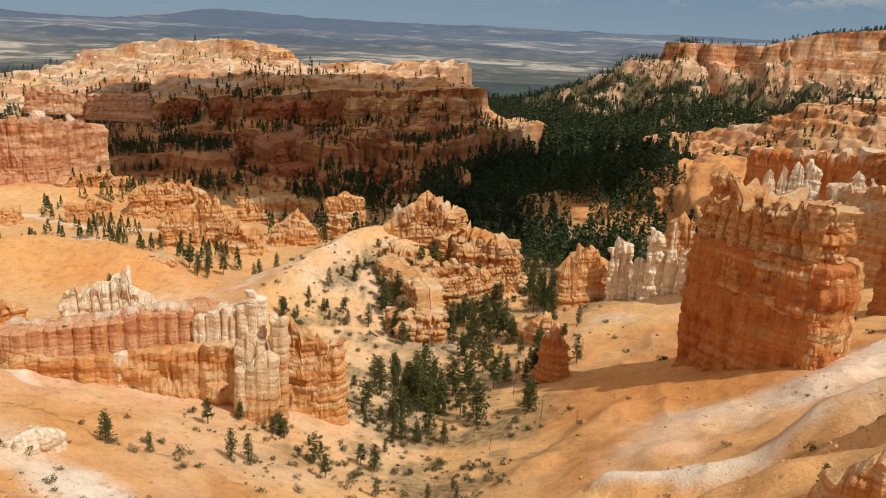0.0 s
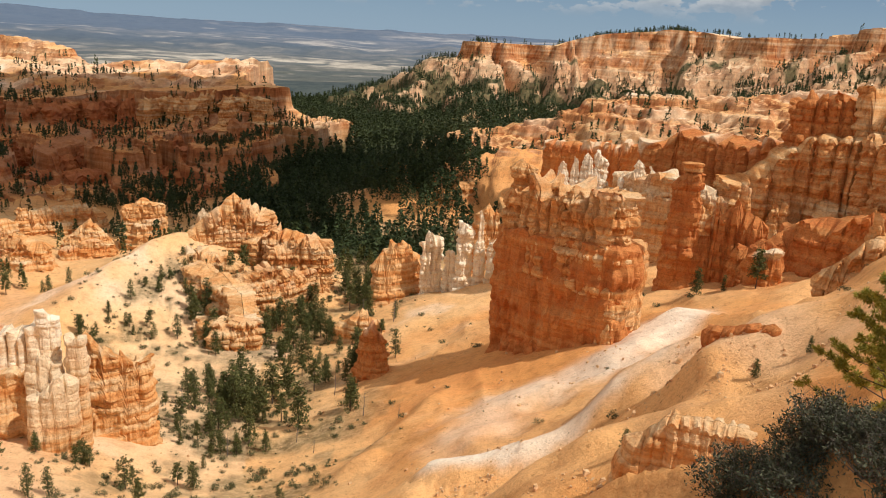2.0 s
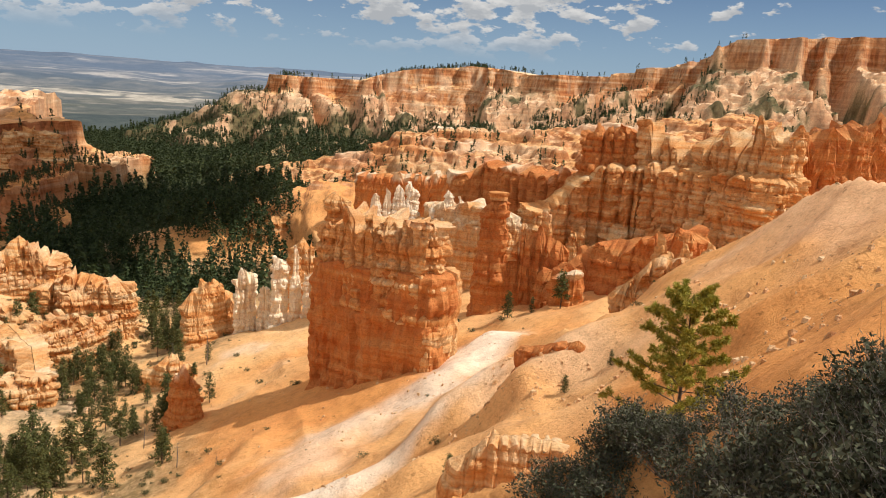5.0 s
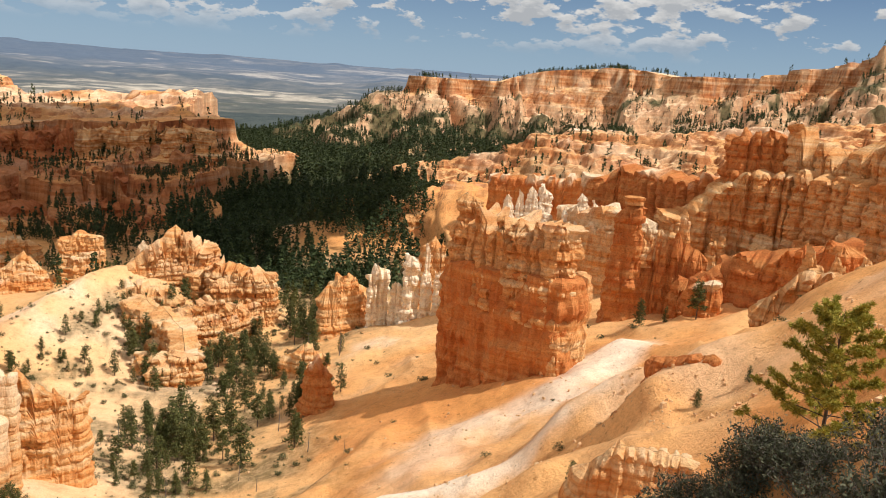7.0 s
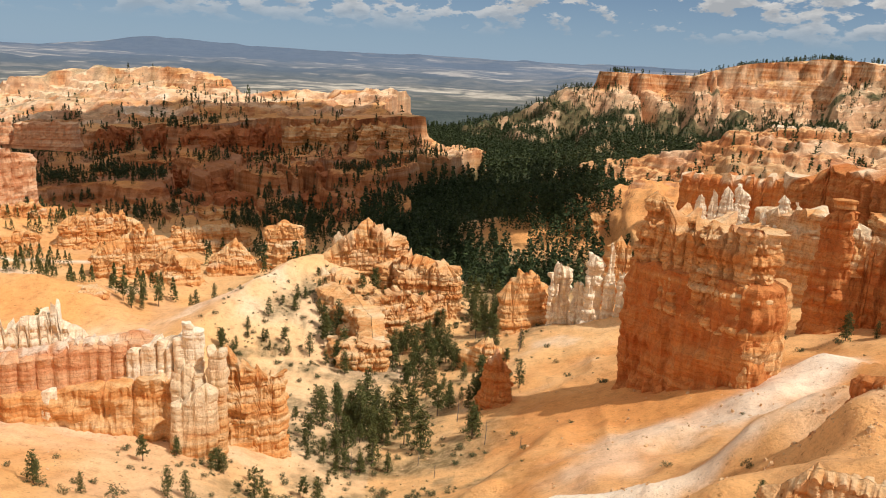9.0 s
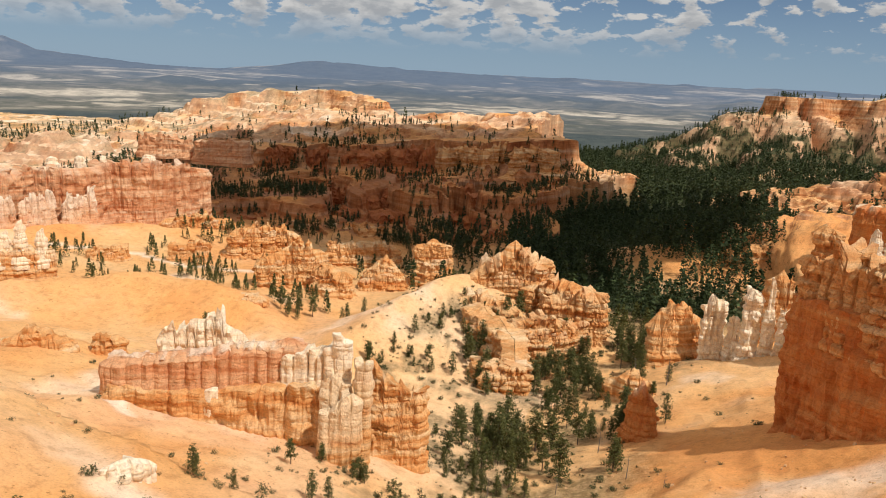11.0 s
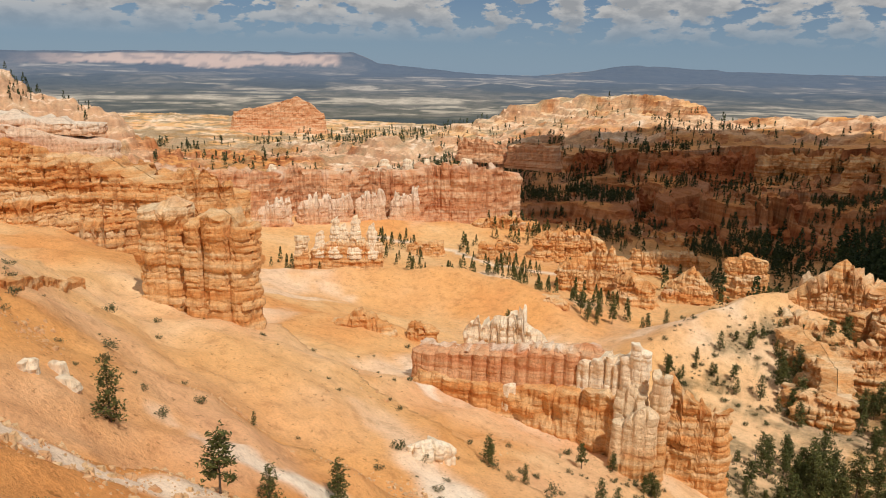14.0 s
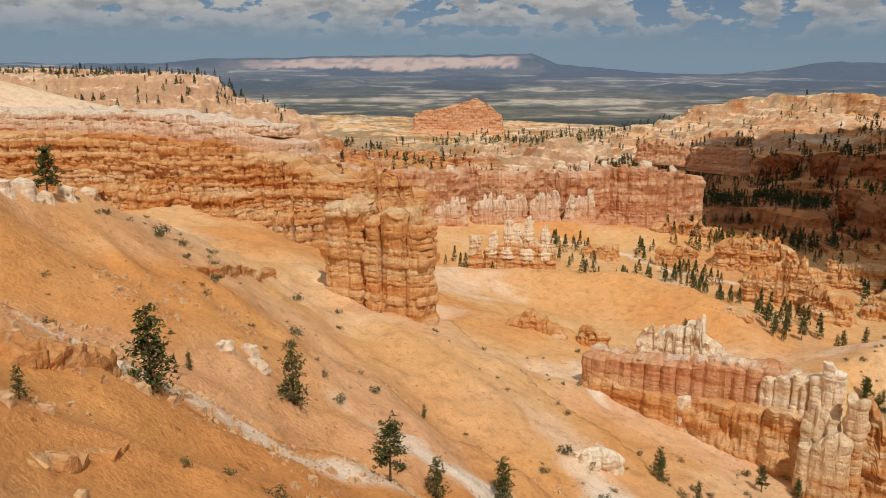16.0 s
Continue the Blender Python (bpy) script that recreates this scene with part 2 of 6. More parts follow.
    z = z + near * (0.9 * fbm(x / 17, y / 17, 0, 4, 51) - 1.4 * np.abs(vn(x / 11 + 0.4 * w, y / 11, 0, 55)) * np.clip((z - zg) / 20, 0, 1)) * ss(4, 30, r)
    z = z - near * 1.1 * np.abs(fbm(x / 24 + 0.5 * w, y / 24, 0, 2, 57)) * np.clip((z - zg) / 20, 0, 1) * ss(30, 70, r)
    # the far basin and the plateaus round it
    plain = np.interp(r, [1500, 1850, 2000, 2250, 2700, 3300, 4300, 4700, 6000], [-152, -158, -140, -136, -112, -80, -29, -14, -14])
    plain = plain + (3 * fbm(x / 200, y / 200, 0, 3, 61) + 9 * ss(2600, 3200, r) * (0.4 - np.abs(fbm(x / 330, y / 330, 0, 4, 63)))) * ss(1500, 2200, r)
    az = np.degrees(np.arctan2(x, y))
    peak = np.interp(az, [-75, -66, -61, -58, -46, -36, -34.2, -31, -27, -23, -20, -16, -12, -7, 0, 14, 40], [22, 24, 30, 54, 76, 92, 40, 10, -18, -16, 12, 54, 34, 24, 24, 22, 20])
    peak = peak + 3 * fbm(az / 1.6, r / 800, 0, 3, 71)
    plain = plain + peak * ss(4250, 4700, r) + 18 * ss(3000, 3400, r) * ss(3900, 3500, r) * np.clip(fbm(az / 5, r / 350, 0, 3, 75), 0, 1)
    t = ss(1650, 1950, r) * (1 - ss(0.0, 30.0, z + 45) * ss(2100, 1700, r))
    return z * (1 - t) + plain * t


# ---- materials ----
def material(name, rough=0.9):
    m = bpy.data.materials.new(name)
    m.use_nodes = True
    b = m.node_tree.nodes["Principled BSDF"]
    b.inputs["Roughness"].default_value = rough
    b.inputs["Specular IOR Level"].default_value = 0.2
    return m, m.node_tree, b


def node(tree, kind, **values):
    n = tree.nodes.new(kind)
    for key, value in values.items():
        n.inputs[key.replace("_", " ")].default_value = value
    return n


def noise_tex(tree, vec, scale, detail=4.0, rough=0.55):
    n = node(tree, "ShaderNodeTexNoise", Scale=scale, Detail=detail, Roughness=rough)
    tree.links.new(vec, n.inputs["Vector"])
    return n.outputs["Fac"]


def stretched(tree, vec, sx, sy, sz):
    n = node(tree, "ShaderNodeMapping", Scale=(sx, sy, sz))
    tree.links.new(vec, n.inputs["Vector"])
    return n.outputs[0]


def ramp(tree, fac, stops):
    n = tree.nodes.new("ShaderNodeValToRGB")
    while len(n.color_ramp.elements) < len(stops):
        n.color_ramp.elements.new(0.5)
    for e, (p, c) in zip(n.color_ramp.elements, stops):
        e.position, e.color = p, (*c, 1)
    tree.links.new(fac, n.inputs[0])
    return n.outputs[0]


def mix(tree, fac, a, b, how="MIX"):
    n = tree.nodes.new("ShaderNodeMix")
    n.data_type, n.blend_type = "RGBA", how
    for sock, val in ((n.inputs[0], fac), (n.inputs[6], a), (n.inputs[7], b)):
        if isinstance(val, (int, float)):
            sock.default_value = val
        elif isinstance(val, tuple):
            sock.default_value = (*val, 1)
        else:
            tree.links.new(val, sock)
    return n.outputs[2]


def bump(tree, bsdf, height, strength, dist):
    n = node(tree, "ShaderNodeBump", Strength=strength, Distance=dist)
    tree.links.new(height, n.inputs["Height"])
    tree.links.new(n.outputs[0], bsdf.inputs["Normal"])


def math_node(tree, op, a, b):
    n = tree.nodes.new("ShaderNodeMath")
    n.operation = op
    for sock, val in zip(n.inputs, (a, b)):
        if isinstance(val, (int, float)):
            sock.default_value = val
        else:
            tree.links.new(val, sock)
    return n.outputs[0]


CREAM_C, SAND_C, ORANGE_C, RED_C, WHITE_C = (0.75, 0.49, 0.26), (0.71, 0.385, 0.155), (0.63, 0.25, 0.07), (0.42, 0.14, 0.055), (0.85, 0.72, 0.57)


def soil_material():
    """Bare clay slopes. The mesh's "mix" attribute carries how pale (r), how red (g) and how scrubby (b) the soil is."""
    m, t, b = material("clay_soil", 0.95)
    pos = t.nodes.new("ShaderNodeNewGeometry").outputs["Position"]
    att = t.nodes.new("ShaderNodeAttribute")
    att.attribute_name = "mix"
    sep = t.nodes.new("ShaderNodeSeparateColor")
    t.links.new(att.outputs["Color"], sep.inputs[0])
    big = noise_tex(t, pos, 0.035, 5)
    fine = noise_tex(t, pos, 2.6, 6, 0.7)
    c = ramp(t, big, [(0.3, SAND_C), (0.52, (0.73, 0.435, 0.195)), (0.72, CREAM_C)])
    red = ramp(t, noise_tex(t, pos, 0.06, 4), [(0.35, ORANGE_C), (0.65, (0.68, 0.30, 0.085))])
    c = mix(t, sep.outputs[1], c, red)
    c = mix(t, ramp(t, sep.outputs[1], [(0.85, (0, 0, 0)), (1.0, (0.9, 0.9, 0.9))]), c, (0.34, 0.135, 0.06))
    c = mix(t, sep.outputs[0], c, WHITE_C)
    scrub = ramp(t, noise_tex(t, pos, 0.5, 5, 0.7), [(0.42, (0.075, 0.07, 0.03)), (0.60, (0.40, 0.28, 0.15))])
    c = mix(t, sep.outputs[2], c, scrub)
    c = mix(t, ramp(t, sep.outputs[2], [(0.80, (0, 0, 0)), (0.97, (1, 1, 1))]), c, ramp(t, noise_tex(t, pos, 0.12, 5, 0.7), [(0.40, (0.026, 0.036, 0.014)), (0.62, (0.075, 0.085, 0.035)), (0.72, (0.20, 0.16, 0.09))]))
    up = t.nodes.new("ShaderNodeSeparateXYZ")
    t.links.new(t.nodes.new("ShaderNodeNewGeometry").outputs["True Normal"], up.inputs[0])
    steep = math_node(t, "MULTIPLY", math_node(t, "SUBTRACT", 1.0, math_node(t, "MULTIPLY", sep.outputs[2], 0.85)), att.outputs["Alpha"])
    steep = math_node(t, "MULTIPLY", steep, ramp(t, up.outputs[2], [(0.74, (1, 1, 1)), (0.93, (0, 0, 0))]))
    bed = noise_tex(t, stretched(t, pos, 0.012, 0.012, 0.22), 1.0, 5, 0.6)
    cliff = ramp(t, bed, [(0.32, (0.34, 0.115, 0.04)), (0.45, (0.48, 0.20, 0.075)), (0.56, (0.56, 0.30, 0.14)), (0.70, (0.62, 0.44, 0.28))])
    cliff = mix(t, 1.0, cliff, ramp(t, noise_tex(t, stretched(t, pos, 0.22, 0.22, 0.03), 1.0, 4), [(0.38, (0.62, 0.56, 0.52)), (0.58, (1.05, 1.05, 1.05))]), "MULTIPLY")
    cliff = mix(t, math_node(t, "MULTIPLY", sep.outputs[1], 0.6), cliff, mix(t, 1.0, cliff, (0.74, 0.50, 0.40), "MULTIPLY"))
    cliff = mix(t, math_node(t, "MULTIPLY", sep.outputs[0], 0.8), cliff, (0.70, 0.52, 0.34))
    c = mix(t, steep, c, cliff)
    grain = ramp(t, fine, [(0.28, (0.80, 0.77, 0.75)), (0.5, (1.0, 1.0, 1.0)), (0.75, (1.1, 1.1, 1.1))])
    c = mix(t, 1.0, c, grain, "MULTIPLY")
    mottle = noise_tex(t, pos, 0.33, 8, 0.75)
    c = mix(t, 1.0, c, ramp(t, mottle, [(0.34, (0.84, 0.78, 0.74)), (0.47, (1.06, 1.05, 1.04)), (0.66, (1.2, 1.21, 1.22))]), "MULTIPLY")
    c = mix(t, 1.0, c, ramp(t, noise_tex(t, pos, 1.1, 3, 0.6), [(0.64, (1.0, 1.0, 1.0)), (0.70, (0.62, 0.58, 0.52))]), "MULTIPLY")
    t.links.new(c, b.inputs["Base Color"])
    bump(t, b, math_node(t, "ADD", fine, math_node(t, "MULTIPLY", noise_tex(t, pos, 0.3, 7, 0.6), 2.5)), 0.6, 0.45)
    return m


def rock_material(name, stops, pale=WHITE_C, band=0.55):
    """Layered rock: colour and relief follow the beds; "mix" r turns it to pale limestone, g to deep red."""
    m, t, b = material(name, 0.9)
    pos = t.nodes.new("ShaderNodeNewGeometry").outputs["Position"]
    att = t.nodes.new("ShaderNodeAttribute")
    att.attribute_name = "mix"
    sep = t.nodes.new("ShaderNodeSeparateColor")
    t.links.new(att.outputs["Color"], sep.inputs[0])
    beds = noise_tex(t, stretched(t, pos, 0.03, 0.03, band), 1.0, 5, 0.6)
    thin = noise_tex(t, stretched(t, pos, 0.12, 0.12, 2.6), 1.0, 3, 0.6)
    drip = noise_tex(t, stretched(t, pos, 0.7, 0.7, 0.06), 1.0, 4, 0.6)
    fine = noise_tex(t, pos, 2.2, 5, 0.65)
    c = ramp(t, beds, stops)
    c = mix(t, sep.outputs[1], c, RED_C)
    c = mix(t, sep.outputs[0], c, pale)
    c = mix(t, 0.5, c, mix(t, 1.0, c, ramp(t, drip, [(0.34, (0.72, 0.64, 0.58)), (0.52, (1.0, 1.0, 1.0)), (0.68, (1.10, 1.12, 1.14))]), "MULTIPLY"))
    c = mix(t, 1.0, c, ramp(t, thin, [(0.30, (0.84, 0.80, 0.77)), (0.44, (1, 1, 1))]), "MULTIPLY")
    c = mix(t, 1.0, c, ramp(t, fine, [(0.25, (0.66, 0.62, 0.60)), (0.52, (1, 1, 1)), (0.75, (1.08, 1.08, 1.08))]), "MULTIPLY")
    t.links.new(c, b.inputs["Base Color"])
    h = math_node(t, "ADD", math_node(t, "MULTIPLY", thin, 0.35), math_node(t, "ADD", math_node(t, "MULTIPLY", drip, 0.4), math_node(t, "MULTIPLY", fine, 0.9)))
    bump(t, b, h, 0.8, 0.5)
    return m


SOIL = soil_material()
ROCK = rock_material("orange_rock", [(0.32, (0.57, 0.22, 0.064)), (0.44, (0.68, 0.325, 0.115)), (0.54, (0.73, 0.43, 0.195)), (0.68, (0.78, 0.56, 0.33))], (0.80, 0.62, 0.41))
ROCK_RED = rock_material("red_rock", [(0.30, (0.49, 0.155, 0.045)), (0.46, (0.56, 0.20, 0.06)), (0.60, (0.60, 0.25, 0.08)), (0.74, (0.64, 0.33, 0.13))], (0.80, 0.60, 0.40))
ROCK_PINK = rock_material("pink_rock", [(0.34, (0.58, 0.24, 0.105)), (0.45, (0.68, 0.34, 0.17)), (0.55, (0.72, 0.42, 0.235)), (0.68, (0.78, 0.55, 0.36))])
ROCK_WHITE = rock_material("white_rock", [(0.30, (0.78, 0.52, 0.29)), (0.40, (0.88, 0.70, 0.49)), (0.6, (0.92, 0.80, 0.62)), (0.75, (0.82, 0.55, 0.32))])


# ---- meshes ----
def grid_mesh(name, verts, quads, mixes, mat, smooth=True):
    """A mesh from arrays of points and quads, with the "mix" colours."""
    me = bpy.data.meshes.new(name)
    n, k = len(verts), len(quads)
    me.vertices.add(n)
    me.vertices.foreach_set("co", np.asarray(verts, np.float32).ravel())
    me.loops.add(k * 4)
    me.loops.foreach_set("vertex_index", np.asarray(quads, np.int32).ravel())
    me.polygons.add(k)
    me.polygons.foreach_set("loop_start", np.arange(0, k * 4, 4, dtype=np.int32))
    me.polygons.foreach_set("use_smooth", np.full(k, smooth))
    if mixes is not None:
        a = me.color_attributes.new("mix", "FLOAT_COLOR", "POINT")
        a.data.foreach_set("color", (mixes if np.shape(mixes)[1] == 4 else np.column_stack([mixes, np.ones(n)])).astype(np.float32).ravel())
    me.materials.append(mat)
    me.update()
    me.validate()
    return me


# beds of rock, shared by every wall and spire: thickness and how far each stands out
rs = np.random.RandomState(7)
BED_TOPS = np.cumsum(rs.uniform(0.7, 2.6, 220)) - 160
BED_OUT = rs.uniform(-1, 1, 221) + (rs.rand(221) < 0.12) * 1.2


def beds(z):
    i = np.searchsorted(BED_TOPS, z)
    lo = np.where(i > 0, BED_TOPS[np.clip(i - 1, 0, 219)], z - 1)
    hi = BED_TOPS[np.clip(i, 0, 219)]
    f = np.clip((z - lo) / np.maximum(hi - lo, 0.1), 0, 1)
    return 0.55 * BED_OUT[i] + 0.7 * (1 - (2 * f - 1) ** 4) - 0.5


def fin_mesh(name, pts, mat, seed=1, cell=0.6, col=5.0, notch=0.15, groove=0.8, strata=0.5, lean=0.8, pale=(2.0, 0), red=0.0, rough=0.7, skirt=0.25, crown=0.0, sink=3.0, chunk=0.45):
    """A standing wall or spire of bedded rock. pts: rows of x, y, foot, top, half width along its middle line.
    col: width of its columns; notch: how unequal their tops are; groove: depth between them; lean: top width over foot width;
    pale: (share of the height above which it is pale, softness); skirt: flare at the foot; crown: how far the top narrows into separate points."""
    P = np.array(pts, float)
    seg = np.hypot(*np.diff(P[:, :2], axis=0).T)
    S = np.concatenate([[0], np.cumsum(seg)])
    L = S[-1]
    wmean = P[:, 4].mean()
    n1 = max(6, int(L / cell))
    n2 = max(6, int(math.pi * wmean / cell))
    s = np.concatenate([np.linspace(0, L, n1, endpoint=False), np.full(n2, L), np.linspace(L, 0, n1, endpoint=False), np.full(n2, 0.0)])
    turn = np.concatenate([np.full(n1, 90.0), np.linspace(90, -90, n2, endpoint=False), np.full(n1, -90.0), np.linspace(-90, -270, n2, endpoint=False)])
    cx, cy, zb, zt, hw = (np.interp(s, S, P[:, i]) for i in range(5))
    # direction of the middle line, smoothed
    e = max(L * 0.03, 0.5)
    tx = np.interp(s + e, S, P[:, 0]) - np.interp(s - e, S, P[:, 0])
    ty = np.interp(s + e, S, P[:, 1]) - np.interp(s - e, S, P[:, 1])
    tl = np.hypot(tx, ty) + 1e-9
    tx, ty = tx / tl, ty / tl
    c, q = np.cos(np.radians(turn)), np.sin(np.radians(turn))
    nx, ny = tx * c - ty * q, tx * q + ty * c
    # columns
    bx, by = cx + nx * hw, cy + ny * hw
    a = (s + 60 * seed) / col + 0.35 * vn(bx / col / 1.7, by / col / 1.7, 0, seed)
    ci = np.floor(a)
    cf = np.abs(a - ci - 0.5) * 2
    cut = ss(0.55, 1.0, cf)
    tall = hash3(ci, ci * 0 + 3, ci * 0, seed)
    H = (zt - zb) * (1 - notch * tall) * (1 - 0.5 * notch * cut)
    H = H + 0.35 * wmean * vn(s / col * 2.3, q, 0, seed + 3) * min(1.0, notch * 4)
    zc = zb + (zt - zb) * (1 - notch * 0.55) + 0.12 * wmean * vn(s / col * 1.7, 0, 0, seed + 4)
    top = float((zt - zb).max())
    nv = max(8, int(top / cell))
    lev = np.concatenate([np.linspace(0, 1, nv), [1.0, 1.0, 1.0]])
    inner = np.concatenate([np.ones(nv), [0.75, 0.4, 0.02]])
    X, Y, Z, M = [], [], [], []
    for v, k in zip(lev, inner):
        z = zb - sink + v * (H + sink)
        u = np.clip((z - zb) / np.maximum(zt - zb, 0.1), 0, 1)
        w = hw * (1 + (lean - 1) * u + skirt * np.clip(1 - u * 4, 0, 1) ** 2)
        w = w * (1 - crown * ss(0.6, 1.0, u) * (0.35 + 0.65 * cut))
        x, y = cx + nx * w, cy + ny * w
        zw = z + 1.5 * vn(x / 25, y / 25, 0, 9) + 0.4 * vn(x / 4, y / 4, 0, 10)
        bed = np.searchsorted(BED_TOPS, zw)
        block = np.floor((s + 3 * q * hw) / (1.6 + 2.6 * hash3(bed, bed * 0, bed * 0, seed)) + 9 * hash3(bed, bed * 0 + 1, bed * 0, seed))
        own = hash3(block, bed, bed * 0, seed)
        edge = np.abs(((s + 3 * q * hw) / (1.6 + 2.6 * hash3(bed, bed * 0, bed * 0, seed)) + 9 * hash3(bed, bed * 0 + 1, bed * 0, seed)) - block - 0.5) * 2
        d = 0.7 * strata * beds(zw) * (0.35 + own) + chunk * (1.5 * (own - 0.5) - 0.8 * ss(0.75, 1.0, edge))
        d = d + 0.35 * chunk * (hash3(np.floor((s + 3 * q * hw) / 0.95), np.floor(zw / 0.6), bed * 0, seed + 2) - 0.5)
        d = d + groove * (np.sqrt(np.maximum(1 - cf * cf, 0)) - 0.75) * (0.35 + 0.65 * u) * (0.75 + 0.5 * vn(x / 6, y / 6, z / 9, seed + 5))
        d = d + rough * (0.8 * fbm(x / 5.5, y / 5.5, z / 4.0, 3, seed + 11) - 1.1 * np.abs(fbm(x / 1.9, y / 1.9, z / 8.0, 2, seed + 13)) + 0.3)
        d = np.clip(d, -0.8 * w, None)
        ww = (w + d) * k
        zz = z if k == 1 else k * z + (1 - k) * (zc + 0.3 * np.minimum(hw, 3))
        X.append(cx + nx * ww), Y.append(cy + ny * ww), Z.append(zz)
        p = ss(pale[0] - pale[1], pale[0] + pale[1] + 1e-3, u + 0.16 * fbm(x / 7, y / 7, z / 12, 3, seed + 21))
        M.append(np.column_stack([p, np.clip(red + 0.3 * vn(x / 9, y / 9, z / 5, seed + 31) * (red > 0), 0, 1), p * 0]))
    nr, nc = len(X), len(s)
    idx = np.arange(nr * nc).reshape(nr, nc)
    quads = np.stack([idx[:-1], np.roll(idx, -1, 1)[:-1], np.roll(idx, -1, 1)[1:], idx[1:]], -1).reshape(-1, 4)
    verts = np.column_stack([np.concatenate(X), np.concatenate(Y), np.concatenate(Z)])
    return grid_mesh(name, verts, quads[:, ::-1], np.concatenate(M), mat, smooth=False)


def rock(name, label, category, pts, mat, group="", kind="", **more):
    ob = new(name, fin_mesh(name, pts, mat, **more))
    return tagged(ob, label, category, group, kind)



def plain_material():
    """The far basin: sage flats, dark woodland and pale badlands in long bands, with cloud shade and distance haze
    painted in.
    """
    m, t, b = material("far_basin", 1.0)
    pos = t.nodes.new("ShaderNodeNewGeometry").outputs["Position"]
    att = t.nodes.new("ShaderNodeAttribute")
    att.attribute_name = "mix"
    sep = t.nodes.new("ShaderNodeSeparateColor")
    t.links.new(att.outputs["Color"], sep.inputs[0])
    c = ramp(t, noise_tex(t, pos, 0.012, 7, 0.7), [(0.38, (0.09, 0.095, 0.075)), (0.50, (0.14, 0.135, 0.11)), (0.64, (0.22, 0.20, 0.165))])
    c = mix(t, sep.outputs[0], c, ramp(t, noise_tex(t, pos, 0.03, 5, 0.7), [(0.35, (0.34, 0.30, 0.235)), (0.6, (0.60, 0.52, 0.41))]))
    # b darkens for real woods and for painted cloud shadow alike
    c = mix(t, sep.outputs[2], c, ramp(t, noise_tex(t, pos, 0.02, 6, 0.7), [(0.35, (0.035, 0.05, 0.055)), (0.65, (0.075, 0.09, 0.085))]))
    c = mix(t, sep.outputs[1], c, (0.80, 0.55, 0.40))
    # aerial haze painted into the colour: alpha pulls it towards blue
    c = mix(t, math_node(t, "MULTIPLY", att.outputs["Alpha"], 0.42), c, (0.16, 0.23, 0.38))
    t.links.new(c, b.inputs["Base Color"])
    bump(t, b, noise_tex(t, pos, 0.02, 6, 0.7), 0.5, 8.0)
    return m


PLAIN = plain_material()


# ---- ground ----
WHITE_SPURS = [
    (SPUR_A, 8.5),
    (SPUR_B, 3.2),
    ([(-100, 162), (-82, 141)], 3.5),
    ([(-66, 101), (-58, 95), (-50, 90), (-43, 87)], 5.0),
    ([(-62, 52), (-54, 55), (-48, 62)], 2.2),
]
GRAVEL = [(-56, 20), (-50, 26), (-47, 31), (-43, 39), (-40, 43)]
TRAIL = [(-240, 345), (-190, 352), (-160, 340), (-120, 352), (-90, 360)]


def flat_dist(path, x, y):
    return along([(a, b, 0) for a, b in path], x, y)[0]


